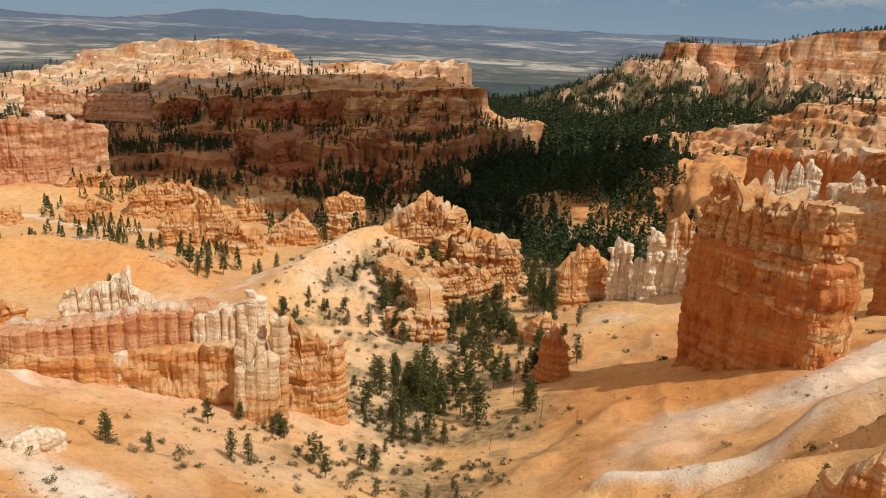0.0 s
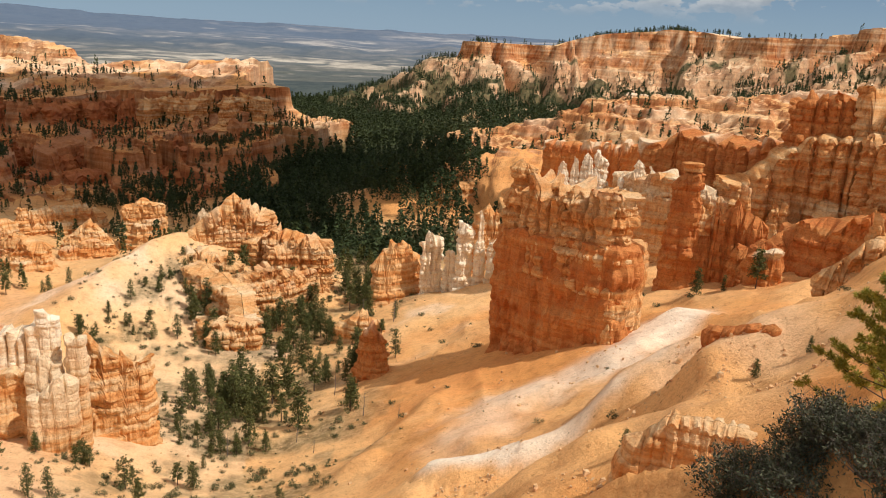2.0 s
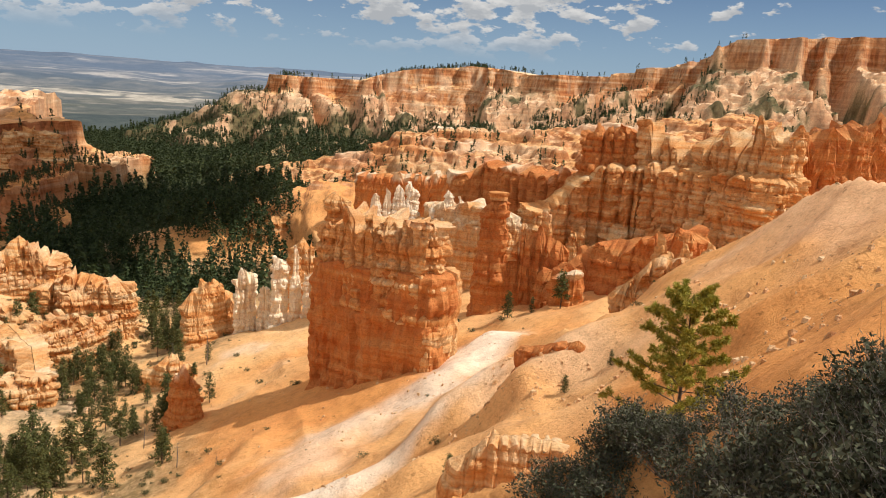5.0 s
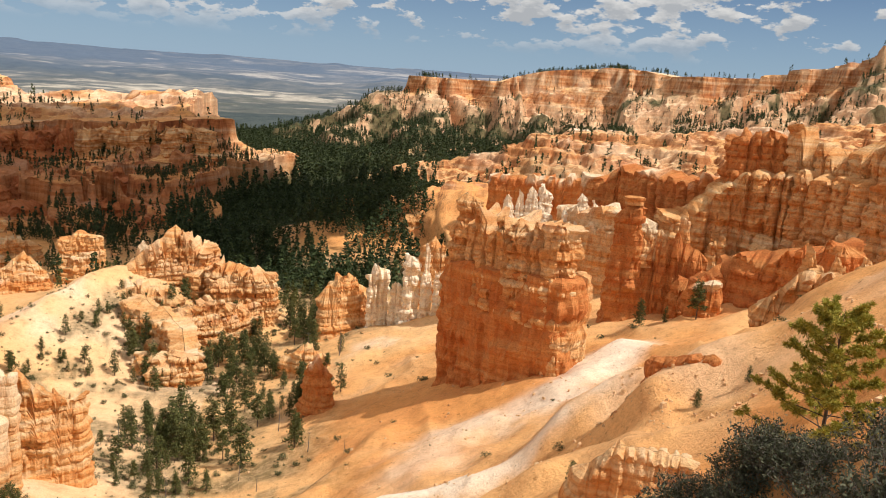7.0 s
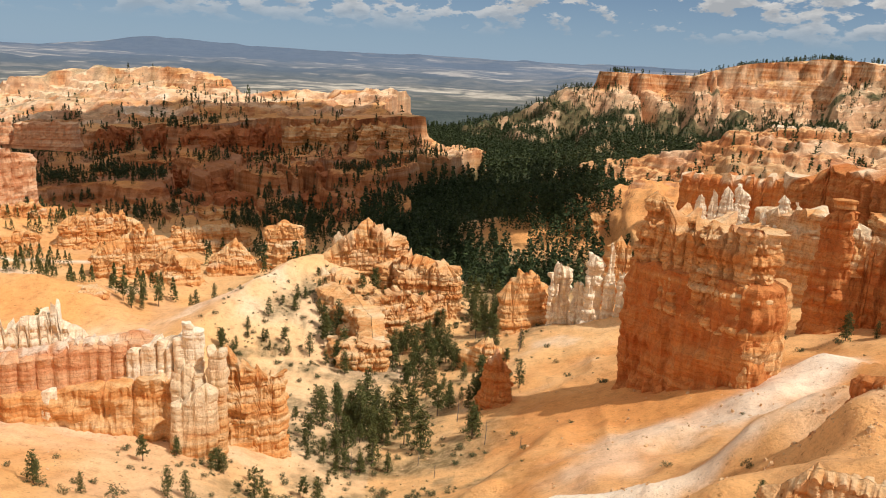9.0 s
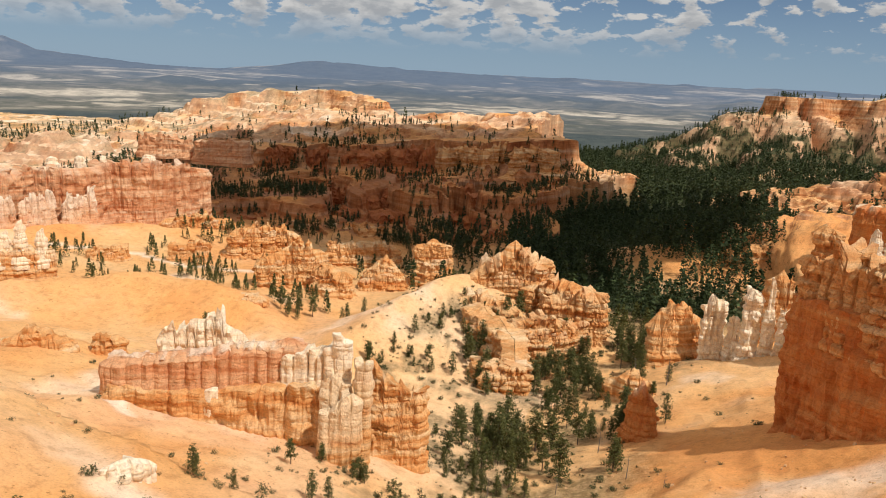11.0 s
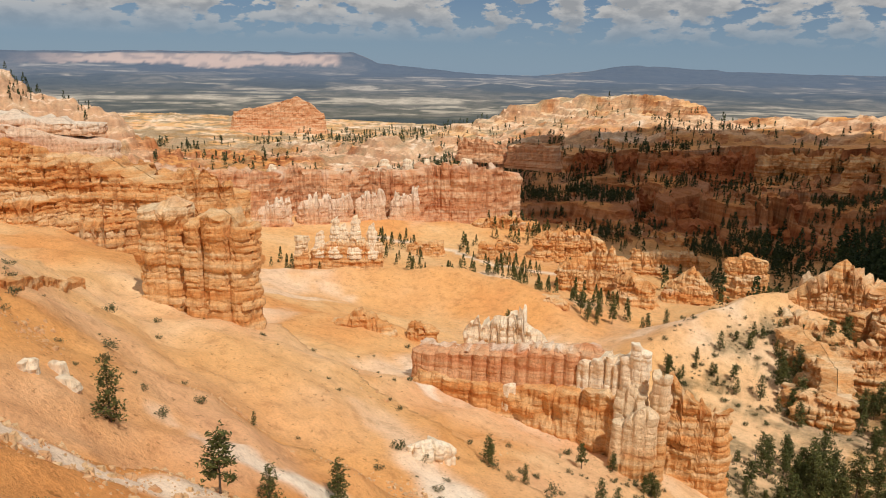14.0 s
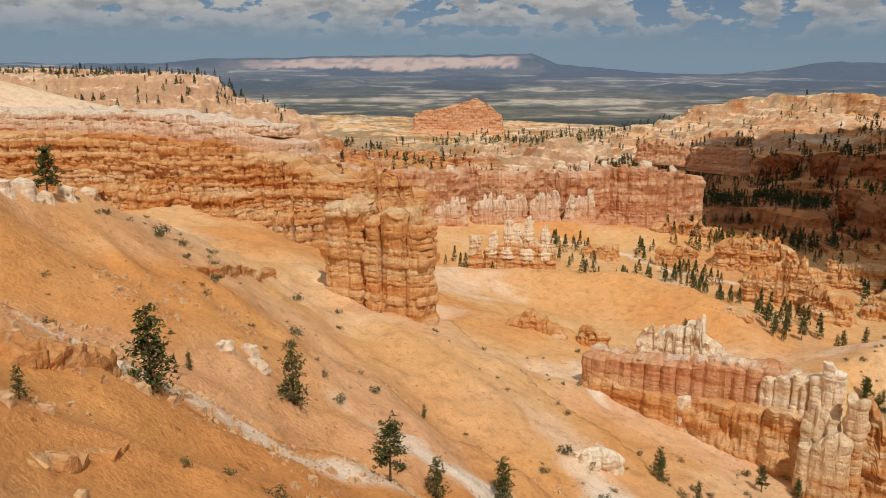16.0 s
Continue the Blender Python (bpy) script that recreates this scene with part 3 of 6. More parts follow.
def ground_mix(x, y, z):
    r = np.hypot(x, y)
    d, zg, side, _ = along(GULLY, x, y)
    n = fbm(x / 30, y / 30, 0, 4, 81)
    n2 = fbm(x / 6, y / 6, 0, 3, 83)
    pale = ss(0.35, 1.0, n) * (0.22 + 0.23 * ss(120, 180, r)) + 0.5 * ss(0.1, 0.8, fbm(x / 60, y / 60, z / 9, 3, 87)) * ss(560, 700, r)
    for path, w in WHITE_SPURS:
        q = flat_dist(path, x, y) + (3.0 if path is SPUR_A else 2.0) * n2
        fadeout = 0.4 + 0.6 * along([(a, b, 0) for a, b in path], x, y)[3] if path is not SPUR_A else 1 - 0.55 * along([(a, b, 0) for a, b in path], x, y)[3]
        pale = np.maximum(pale, 1.15 * ss(w * 1.5, 0.2 * w, q) * (0.85 + 0.2 * n) * fadeout)
    pale = np.maximum(pale, 0.8 * ss(2.6, 1.0, flat_dist(GRAVEL, x, y) + 0.8 * n2) * ss(100, 80, r))
    pale = np.maximum(pale, 0.2 * ss(-20, -40, x) * ss(95, 120, r) * ss(190, 165, r) * ss(-0.8, 0.3, n))
    pale = np.maximum(pale, 0.8 * ss(3.0, 1.6, flat_dist(TRAIL, x, y)))
    pale = np.maximum(pale, 0.16 * ss(70, 25, along(CREAM, x, y)[0]) * ss(-0.3, 0.6, n) + 0.2 * ss(60, 20, d) * (side < 0) * ss(130, 160, y) * ss(300, 260, y))
    right = ss(10, 45, x) * ss(260, 180, r)
    red = ss(-0.1, 0.7, fbm(x / 40, y / 40, z / 18, 4, 85)) * 0.6
    # ss(55, 80, x) term: redder soil, also painting the slope's weaker sun
    red = red + 0.58 * ss(-15, -45, x) * ss(150, 95, r) + 0.38 * right + 0.3 * ss(55, 80, x) * ss(150, 120, r) + 0.5 * ss(90, 45, r) + 0.8 * ss(430, 520, r) * ss(1000, 760, r) * ss(60, -20, x)
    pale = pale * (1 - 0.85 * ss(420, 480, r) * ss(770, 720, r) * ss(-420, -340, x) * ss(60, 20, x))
    red = red * (1 - 0.8 * ss(60, 20, along(CREAM, x, y)[0])) * (1 - 0.5 * ss(70, 30, along(DUNES, x, y)[0])) + 0.36 * ss(60, 20, along(DUNES, x, y)[0])
    floor = np.maximum(ss(16, 3, z - zg), ss(30, 14, z - zg) * ss(0, 60, x) * ss(540, 620, r)) * ss(300, 380, r)
    floor = floor * (1 - 0.8 * ss(10, -30, x) * ss(730, 650, r))
    scrub = np.maximum(floor, ss(0.05, 0.7, fbm(x / 16, y / 16, 0, 4, 91)) * 0.75 * ss(14, 4, z - zg) * ss(70, 130, y) * ss(40, 15, d))
    scrub = np.maximum(scrub, 0.7 * ss(0.0, 0.6, fbm(x / 70, y / 70, 0, 4, 93)) * ss(500, 640, r) * ss(75, 25, z - zg) * np.where((x < 20) & (r < 730), 0.35, 1.0))
    dm = along(CREAM, x, y)
    scrub = np.maximum(scrub, 0.7 * ss(0.15, 0.55, fbm(x / 9, y / 9, 0, 4, 97) + 0.2) * ss(4, 14, dm[0]) * ss(62, 45, dm[0]) * ss(-62, -40, x) * (dm[2] > 0))
    scrub = np.maximum(scrub, 0.6 * ss(0.1, 0.6, fbm(x / 7, y / 7, 0, 4, 98)) * ss(45, 20, d) * ss(110, 140, y) * ss(260, 230, y))
    db = along(BLUFF, x, y)[0]
    talus = ss(30, 60, db) * ss(420, 300, db) * ss(600, 700, r)
    scrub = np.maximum(scrub, talus * ss(-0.05, 0.5, fbm(x / 30, y / 30, 0, 4, 95) + 0.9 * ss(-45, -105, z)) * 0.97)
    pale = np.maximum(pale * (1 - 0.5 * talus), 0.62 * ss(160, 90, along(TABLE, x, y)[0]) * (z > -60))
    pale = np.maximum(pale, 0.42 * ss(190, 120, along(MESA, x, y)[0]) * ss(-85, -60, z) * ss(-0.9, 0.3, n))
    pale = np.maximum(pale, 0.5 * ss(-200, -330, x) * ss(640, 800, r) * ss(-0.4, 0.4, n))
    scrub = np.maximum(scrub, 0.7 * ss(0.1, 0.5, fbm(x / 14, y / 14, 0, 4, 99)) * ss(-200, -330, x) * ss(500, 640, r))
    pale = np.maximum(pale, 0.4 * talus)
    pale = np.maximum(pale, 0.6 * ss(90, 40, along(CREAMY, x, y)[0]) * (z > -50))
    near_dome = ss(90, 40, along(DOME, x, y)[0])
    red = np.maximum(red, 0.7 * near_dome)
    pale = pale * (1 - 0.8 * near_dome)
    red = np.minimum(red, 0.84)
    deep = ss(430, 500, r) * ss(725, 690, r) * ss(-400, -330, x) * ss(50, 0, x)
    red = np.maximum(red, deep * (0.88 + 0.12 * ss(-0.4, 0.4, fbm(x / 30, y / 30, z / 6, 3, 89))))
    rocky = ss(400, 470, r)
    return np.stack([np.clip(pale, 0, 1), np.clip(red, 0, 1), np.clip(np.maximum(scrub * (1 - 0.9 * (pale > 0.6)), floor), 0, 1), rocky], -1)


def plain_mix(x, y, z):
    r, az = np.hypot(x, y), np.degrees(np.arctan2(x, y))
    streak = fbm(az / 7, r / 120, 0, 3, 101) + 0.7 * fbm(az / 1.6, r / 45, 0, 3, 103)
    pale = 0.8 * ss(0.3, 0.75, streak) * ss(2150, 2400, r)
    scarp = ss(2600, 2660, r + 90 * vn(az / 6, 0.5, 0, 104)) * ss(2800, 2740, r + 90 * vn(az / 6, 0.5, 0, 104))
    pale = np.maximum(pale, scarp * ss(-0.5, 0.2, fbm(az / 3, 0.5, 0, 3, 105)))
    # patches of cloud shadow, painted into the basin's colour
    cloud_shade = ss(0.0, 0.3, fbm(az / 8, r / 420, 0, 3, 107) + 0.35 * fbm(az / 1.5, r / 110, 0, 3, 108)) * ss(2850, 3250, r)
    # woods, plus the shaded near scarp and the cloud shadows painted dark
    woods_and_shade = np.maximum(ss(2230, 2120, r), 0.9 * cloud_shade)
    woods_and_shade = np.maximum(woods_and_shade, 0.7 * ss(0.2, 0.6, fbm(az / 4, r / 70, 0, 3, 106)))
    top = ss(4300, 4600, r)
    woods_and_shade = np.maximum(woods_and_shade, top * ss(-0.2, 0.3, fbm(az / 3, r / 90, 0, 4, 109)))
    low = 4400 - 110 * np.abs(vn(az / 2.2, 0.5, 0, 112)) + 30 * fbm(az / 0.5, 0.5, 0, 2, 113)
    pink = ss(-59, -52, az) * ss(-36.6, -37.4, az) * ss(low, low + 30, r) * ss(4610, 4570, r) * (0.55 + 0.45 * ss(-0.5, 0.1, fbm(az / 0.7, r / 60, 0, 3, 111)))
    # the last channel is the painted haze, growing with distance
    return np.stack([pale * (1 - 0.9 * woods_and_shade), pink * 0.9, woods_and_shade * (1 - pink), ss(1900, 4300, r)], -1)


def build_ground():
    az = np.radians(np.concatenate([np.linspace(-180, -82, 50, endpoint=False), np.linspace(-82, 64, 880, endpoint=False), np.linspace(64, 180, 58, endpoint=False)]))
    rr = np.concatenate([np.array([0.02, 0.25]), np.linspace(0.6, 4, 8, endpoint=False), np.exp(np.linspace(math.log(4), math.log(480), 375, endpoint=False)), np.exp(np.linspace(math.log(480), math.log(760), 215, endpoint=False)), np.exp(np.linspace(math.log(760), math.log(1650), 170, endpoint=False)), np.exp(np.linspace(math.log(1650), math.log(4880), 120))])
    A, R = np.meshgrid(az, rr)
    x, y = R * np.sin(A), R * np.cos(A)
    z = ground(x, y)
    nr, nc = x.shape
    idx = np.arange(nr * nc).reshape(nr, nc)
    nxt = np.roll(idx, -1, 1)
    quads = np.stack([idx[:-1], idx[1:], nxt[1:], nxt[:-1]], -1).reshape(-1, 4)
    verts = np.column_stack([x.ravel(), y.ravel(), z.ravel()])
    # which landform each piece of the sheet belongs to
    kind = np.zeros(x.shape, int)
    for k, (path, reach, low) in enumerate(((SHADE, 190, -84), (MESA, 170, -74), (BLUFF, 170, -60), (TABLE, 120, -40)), 1):
        dc, _, _, _ = along(path, x, y)
        kind = np.where((dc < reach) & (z > low) & (R > 480) & (R < 1750) & (kind == 0), k, kind)
    kind = np.where(R > 1750, 9, kind).ravel()[quads[:, 0]]
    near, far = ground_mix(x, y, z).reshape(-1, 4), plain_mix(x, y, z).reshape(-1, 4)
    for k, name, label, cat, mat, mixes, role in (
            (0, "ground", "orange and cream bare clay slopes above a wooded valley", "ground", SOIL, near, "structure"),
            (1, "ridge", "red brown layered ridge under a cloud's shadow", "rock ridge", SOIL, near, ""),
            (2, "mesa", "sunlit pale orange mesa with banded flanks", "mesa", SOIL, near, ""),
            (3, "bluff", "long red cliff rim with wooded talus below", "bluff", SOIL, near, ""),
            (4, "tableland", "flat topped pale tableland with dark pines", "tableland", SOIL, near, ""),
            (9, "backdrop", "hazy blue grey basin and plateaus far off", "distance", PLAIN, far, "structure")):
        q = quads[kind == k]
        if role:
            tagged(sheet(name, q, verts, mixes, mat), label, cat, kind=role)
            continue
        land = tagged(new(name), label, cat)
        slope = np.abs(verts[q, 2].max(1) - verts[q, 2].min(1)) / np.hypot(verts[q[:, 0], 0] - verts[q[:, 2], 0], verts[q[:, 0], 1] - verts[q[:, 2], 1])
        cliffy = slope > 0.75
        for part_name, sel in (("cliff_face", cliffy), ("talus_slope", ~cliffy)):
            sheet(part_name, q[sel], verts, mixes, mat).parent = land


def sheet(name, q, verts, mixes, mat):
    used, inv = np.unique(q, return_inverse=True)
    return new(name, grid_mesh(name, verts[used], inv.reshape(-1, 4), mixes[used], mat))


build_ground()

# ---- rock walls, buttes and spires ----
def rock_part(parent, name, pts, mat, label="", **more):
    ob = new(name, fin_mesh(name, pts, mat, **more))
    ob.parent = parent
    return tagged(ob, label)


def crag(name, label, category, pts, mat, count, seed, group="", **more):
    """A crag: its body, and blocks that stand out of its flanks."""
    body = rock(name, label, category, pts, mat, group=group, seed=seed, **more)
    g = np.random.RandomState(seed)
    P = np.array(pts, float)
    for k in range(count):
        a = (k + g.rand()) / count * (len(P) - 1)
        x, y, zb, zt, w = (np.interp(a, np.arange(len(P)), P[:, i]) for i in range(5))
        side, tall = g.uniform(0.55, 1.0), g.uniform(0.35, 0.9)
        x, y, h = x + g.normal() * w * 0.3, y - side * w, zt - zb
        half, run = w * g.uniform(0.3, 0.5), w * g.uniform(0.3, 0.8)
        rock_part(body, "ledge_block", [(x - run, y, zb, zb + h * tall * 0.93, half), (x + run, y + 0.3 * run, zb, zb + h * tall, half)], mat, seed=seed * 7 + k, cell=more["cell"], col=half * 1.2, notch=0.15, groove=0.5, strata=1.1, lean=0.82, skirt=0.25, rough=0.5, chunk=0.7, pale=(0.98, 0.3))
    return body


butte = rock("butte", "tall orange layered rock butte with blocky ledges on top", "rock butte",
             [(61, 172, -80, -43, 4.5), (65, 167, -79, -41, 6), (71, 158, -76, -41, 6.5), (76.5, 150, -71, -41, 5.5)], ROCK_RED, seed=3, cell=0.45, col=9, notch=0.04, strata=0.2, groove=0.7, lean=0.9, skirt=0.35, rough=1.3, chunk=0.16)
# lighter rock than the body: weathered tan, with the sunlit look coloured in
rock_part(butte, "upper_tier", [(60.5, 172, -50, -31.5, 3.6), (64, 168, -50, -28.5, 5), (69.5, 160.5, -50, -28.5, 6), (75.5, 152, -50, -28.5, 5.6)], ROCK, "weathered blocky orange upper ledges", seed=4, cell=0.36, col=3.0, notch=0.28, strata=1.6, groove=1.7, lean=0.86, pale=(1.04, 0.2), skirt=-0.1, rough=0.9, chunk=0.95)
rock_part(butte, "turret", [(60.4, 170.4, -46, -26.3, 2.3), (61.6, 168.8, -46, -26.8, 2.2)], ROCK, "knobbly tower at the butte's end", seed=104, cell=0.3, col=2.2, notch=0.1, strata=1.0, lean=0.8, skirt=0, chunk=0.6)
# lighter rock colour stands in for sunlight on this foot
rock_part(butte, "foot_block", [(75.5, 148, -71, -49, 3.4), (80.5, 150.5, -68, -40, 4.2)], ROCK, "paler lit foot of the butte", seed=5, cell=0.4, col=5, notch=0.1, strata=0.5, lean=0.8)
for k, (x, y, zt, w) in enumerate(((63, 160, -66, 1.6), (68, 153, -67.5, 1.4), (72.5, 147.4, -66, 1.5))):
    rock_part(butte, "foot_spur", [(x, y, -78, zt, w), (x + 1.4, y + 2, -76, zt + 3, w)], ROCK_RED, seed=105 + k, cell=0.35, col=3, notch=0.2, strata=0.3, lean=0.35, skirt=1.2, chunk=0.15)

SPIRES = "pale rock spires behind the butte"
rock("rock_spire", "orange ledged rock block beside white spires", "rock spire", [(45, 270, -96, -75, 4), (51, 272, -95, -72, 4.6), (59, 275, -94, -77, 4)], ROCK, group=SPIRES, seed=11, cell=0.6, col=4, notch=0.3, strata=0.8, lean=0.7, crown=0.3)
rock("rock_spire", "white blunt limestone spire on an orange foot", "rock spire", [(60.5, 265, -92, -68, 1.9), (62, 265.4, -92, -64.6, 2.0), (65.4, 266, -92, -66.5, 1.9)], ROCK_WHITE, group=SPIRES, seed=12, cell=0.42, col=1.9, notch=0.3, strata=0.9, lean=0.6, crown=0.4, groove=1.0, chunk=0.4)
rock("rock_spire", "short white limestone spire with a broken top", "rock spire", [(68.2, 263, -91, -71, 1.5), (69.5, 262, -90, -70, 1.5)], ROCK_WHITE, group=SPIRES, seed=13, cell=0.42, col=1.6, notch=0.4, strata=0.9, lean=0.6, crown=0.4, chunk=0.4)
rock("rock_spire", "broad white limestone spire with a rounded head", "rock spire", [(72, 258, -88, -61.5, 2.5), (74.3, 258, -88, -62.4, 2.3)], ROCK_WHITE, group=SPIRES, seed=14, cell=0.42, col=2.6, notch=0.15, strata=1.0, lean=0.6, crown=0.25, chunk=0.4)
rock("rock_spire", "slim white limestone needle with a pointed tip", "rock spire", [(77.6, 256, -87, -58.0, 2.2), (78.4, 256, -87, -59.4, 2.0)], ROCK_WHITE, group=SPIRES, seed=15, cell=0.4, col=2.4, notch=0.06, strata=0.5, lean=0.2, crown=0.6, chunk=0.3)
rock("rock_spire", "ragged white limestone spires joined at the foot", "rock spire", [(81.4, 253, -85, -66, 1.8), (83.6, 252, -84, -62, 1.9), (85.4, 251, -84, -66, 1.7), (87.6, 250, -84, -62.5, 1.9)], ROCK_WHITE, group=SPIRES, seed=16, cell=0.42, col=1.7, notch=0.4, strata=0.9, lean=0.55, crown=0.45, groove=1.0, chunk=0.4)
rock("rock_spire", "orange pointed spire standing among pines", "rock spire", [(87, 288, -92, -62, 3.5), (90, 287, -92, -57, 3.6), (93, 286, -92, -63, 3.4)], ROCK, group=SPIRES, seed=17, cell=0.6, col=3, notch=0.3, strata=0.7, lean=0.6, crown=0.5)
rock("hoodoo", "red squat hoodoo with a narrow pointed head", "hoodoo", [(29.2, 192, -90, -75.5, 3.4), (30.4, 191.5, -90, -72.5, 3.4), (31.6, 191, -89, -76, 3.4)], ROCK_RED, seed=18, cell=0.35, col=3, notch=0.1, strata=0.9, lean=0.4, crown=0.5, pale=(0.95, 0.15))
rock("rock_outcrop", "orange ledged outcrop behind a hoodoo", "rock outcrop", [(27, 236, -98, -89, 3), (32, 233, -97, -85, 3.4), (38, 232, -95, -87, 3)], ROCK, seed=19, cell=0.5, col=3, notch=0.4, strata=0.8)

castle = rock("rock_wall", "orange wall crowned with white limestone turrets", "rock wall", [(98, 236, -78, -44, 5), (110, 230, -76, -43, 5.5), (124, 212, -70, -42, 5)], ROCK, seed=21, cell=0.6, col=4, notch=0.1, strata=0.6, pale=(0.95, 0.1))
for k, (x, y, zt, w) in enumerate(((97.5, 236, -36.5, 1.6), (101.5, 234.5, -35, 1.5), (105, 233, -32.8, 2.2), (108.5, 231.5, -32.6, 2.3), (113.5, 224, -38, 1.5), (117, 221, -33, 2.0), (120, 218, -35.5, 1.6))):
    rock_part(castle, "turret", [(x, y, -45, zt, w), (x + 1.0, y - 0.6, -45, zt - 1.2, w)], ROCK_WHITE, seed=30 + k, cell=0.4, col=1.8, notch=0.25, strata=0.5, lean=0.4, crown=0.5)
rock("rock_wall", "banded rock wall with a white flat top", "rock wall", [(116, 226, -68, -38, 5), (124, 214, -66, -36, 5.5), (131, 205, -62, -38, 5)], ROCK, seed=22, cell=0.6, col=5, notch=0.1, strata=0.7, pale=(0.86, 0.08))
rock("rock_wall", "low red wall with a pale fringe behind the turrets", "rock wall", [(150, 375, -90, -47, 6), (181, 352, -86, -45, 6), (200, 335, -80, -43, 6)], ROCK_RED, seed=23, cell=0.9, col=5, notch=0.1, pale=(0.96, 0.04))
fin = rock("rock_fin", "tall red fin with a flat capstone", "rock fin", [(109, 183, -66, -31, 2.6), (112.6, 180, -66, -29, 2.8)], ROCK_RED, seed=24, cell=0.45, col=3.2, notch=0.1, strata=0.7, lean=0.55, skirt=0.6)
rock_part(fin, "capstone", [(110.6, 181.8, -30.4, -28.6, 1.5), (112.4, 180.2, -30.4, -28.4, 1.5)], ROCK, "grey tan flat capstone", seed=124, cell=0.3, col=4, notch=0.02, strata=0.2, lean=1.0, skirt=0, sink=0.2, rough=0.3, chunk=0.2)
fin = rock("rock_fin", "red fin wall with jagged pinnacles", "rock fin", [(113, 181, -66, -42, 3.6), (119, 177.5, -66, -37, 3.6), (122, 174, -64, -33, 3.2), (126, 170, -62, -38, 3)], ROCK_RED, seed=25, cell=0.45, col=2.6, notch=0.3, strata=0.5, lean=0.6, skirt=0.6, crown=0.4)
for k, (x, y, zt, w) in enumerate(((122.3, 174, -31.5, 1.5), (118.4, 178, -36, 1.4), (115, 180, -39, 1.3))):
    rock_part(fin, "pinnacle", [(x, y, -44, zt, w), (x + 1, y - 0.7, -44, zt - 1.4, w)], ROCK, seed=125 + k, cell=0.35, col=2, notch=0.2, lean=0.45, crown=0.4, strata=0.4, skirt=0.4, chunk=0.25, pale=(1.0, 0.3))
rock("cliff", "dark red fluted cliff with pale column tops", "cliff", [(140, 252, -68, -32, 7), (147, 245, -66, -25.5, 7), (152, 230, -64, -25, 7), (156, 218, -62, -26, 7), (160, 206, -60, -24, 7)], ROCK_RED, seed=26, cell=0.7, col=4.2, notch=0.1, groove=2.6, strata=0.4, lean=0.9, pale=(0.97, 0.05))
big = rock("cliff", "big orange cliff of stacked ledges and alcoves", "cliff", [(141, 203, -62, -36, 7), (150, 200, -62, -26, 8), (158, 196, -60, -21, 9), (168, 185, -57, -19, 9), (173, 170, -54, -19, 9), (178, 147, -46, -17, 9)], ROCK, seed=27, cell=0.5, col=5.5, notch=0.1, groove=4.6, strata=1.2, lean=0.9, rough=0.9, chunk=0.8)
for k, pts in enumerate(([(157, 199, -30, -10, 5), (164, 196, -30, -5.5, 6), (169, 190, -30, -8, 5)], [(170, 187, -30, -6.5, 6), (174, 178, -30, -9, 6), (176, 172, -30, -14, 5)], [(176, 169, -30, -6, 5.5), (178, 160, -30, -4, 6.5), (180, 148, -30, -4.6, 6)])):
    rock_part(big, "upper_tier", pts, ROCK_RED if k == 0 else ROCK, seed=34 + k, cell=0.5, col=3.4, notch=0.4, groove=2.0, strata=1.2, lean=0.85, crown=0.15, skirt=0, rough=0.6, chunk=0.8)
for k, (x, y, zb, zt, w) in enumerate(((147, 190, -62, -38, 3), (156, 182, -60, -36, 3.4), (161, 172, -58, -34, 3), (164, 160, -54, -31, 3.2), (151, 186, -60, -44, 2.4))):
    rock_part(big, "buttress", [(x - 1.5, y - 1, zb, zt - 3, w), (x + 2, y + 3, zb, zt, w)], ROCK, seed=134 + k, cell=0.45, col=3, notch=0.3, groove=1.2, strata=1.2, lean=0.7, crown=0.2, skirt=0.4, rough=0.6, chunk=0.7)
rock("cliff", "orange cliff of rounded columns beyond a slope", "cliff", [(190, 156, -42, -6, 8), (200, 150, -40, -2.5, 8), (225, 140, -36, -1, 8)], ROCK_RED, seed=28, cell=0.8, col=4, notch=0.2, groove=2.0, strata=0.6)
rock("rock_wall", "orange lower tier of ledges below a cliff", "rock wall", [(122, 168, -60, -46, 4), (134, 165, -54, -38, 6), (140, 154, -52, -33, 6), (144, 142, -48, -30, 6)], ROCK_RED, seed=29, cell=0.5, col=4, notch=0.35, strata=0.9, lean=0.7, crown=0.2)
slab = rock("rock_outcrop", "tilted orange ledges breaking out of a slope", "rock outcrop", [(90, 102, -46, -31, 2.6), (93, 99, -44, -25.5, 3.2), (96.5, 95.5, -41, -25, 3.2), (100, 92, -37, -26, 2.8)], ROCK, seed=41, cell=0.32, col=2.4, notch=0.25, strata=1.1, groove=1.4, lean=0.75, chunk=0.6, pale=(0.98, 0.2))
for k, (x, y, zt, w) in enumerate(((94, 99.5, -22.2, 1.2), (97, 96.5, -23.6, 1.1), (100.5, 93.5, -23.4, 1.3))):
    rock_part(slab, "pinnacle", [(x, y, -31, zt, w), (x + 1, y - 0.8, -31, zt - 1.6, w)], ROCK, seed=141 + k, cell=0.28, col=1.8, notch=0.2, lean=0.5, crown=0.4, strata=0.6, skirt=0.4, chunk=0.35)
rock("hoodoo", "short red pillar with a white capstone", "hoodoo", [(119, 161, -57, -47, 2.3), (122.5, 158, -56, -45.5, 2.4)], ROCK_RED, seed=42, cell=0.4, col=2.4, notch=0.1, lean=0.85, pale=(0.88, 0.05))
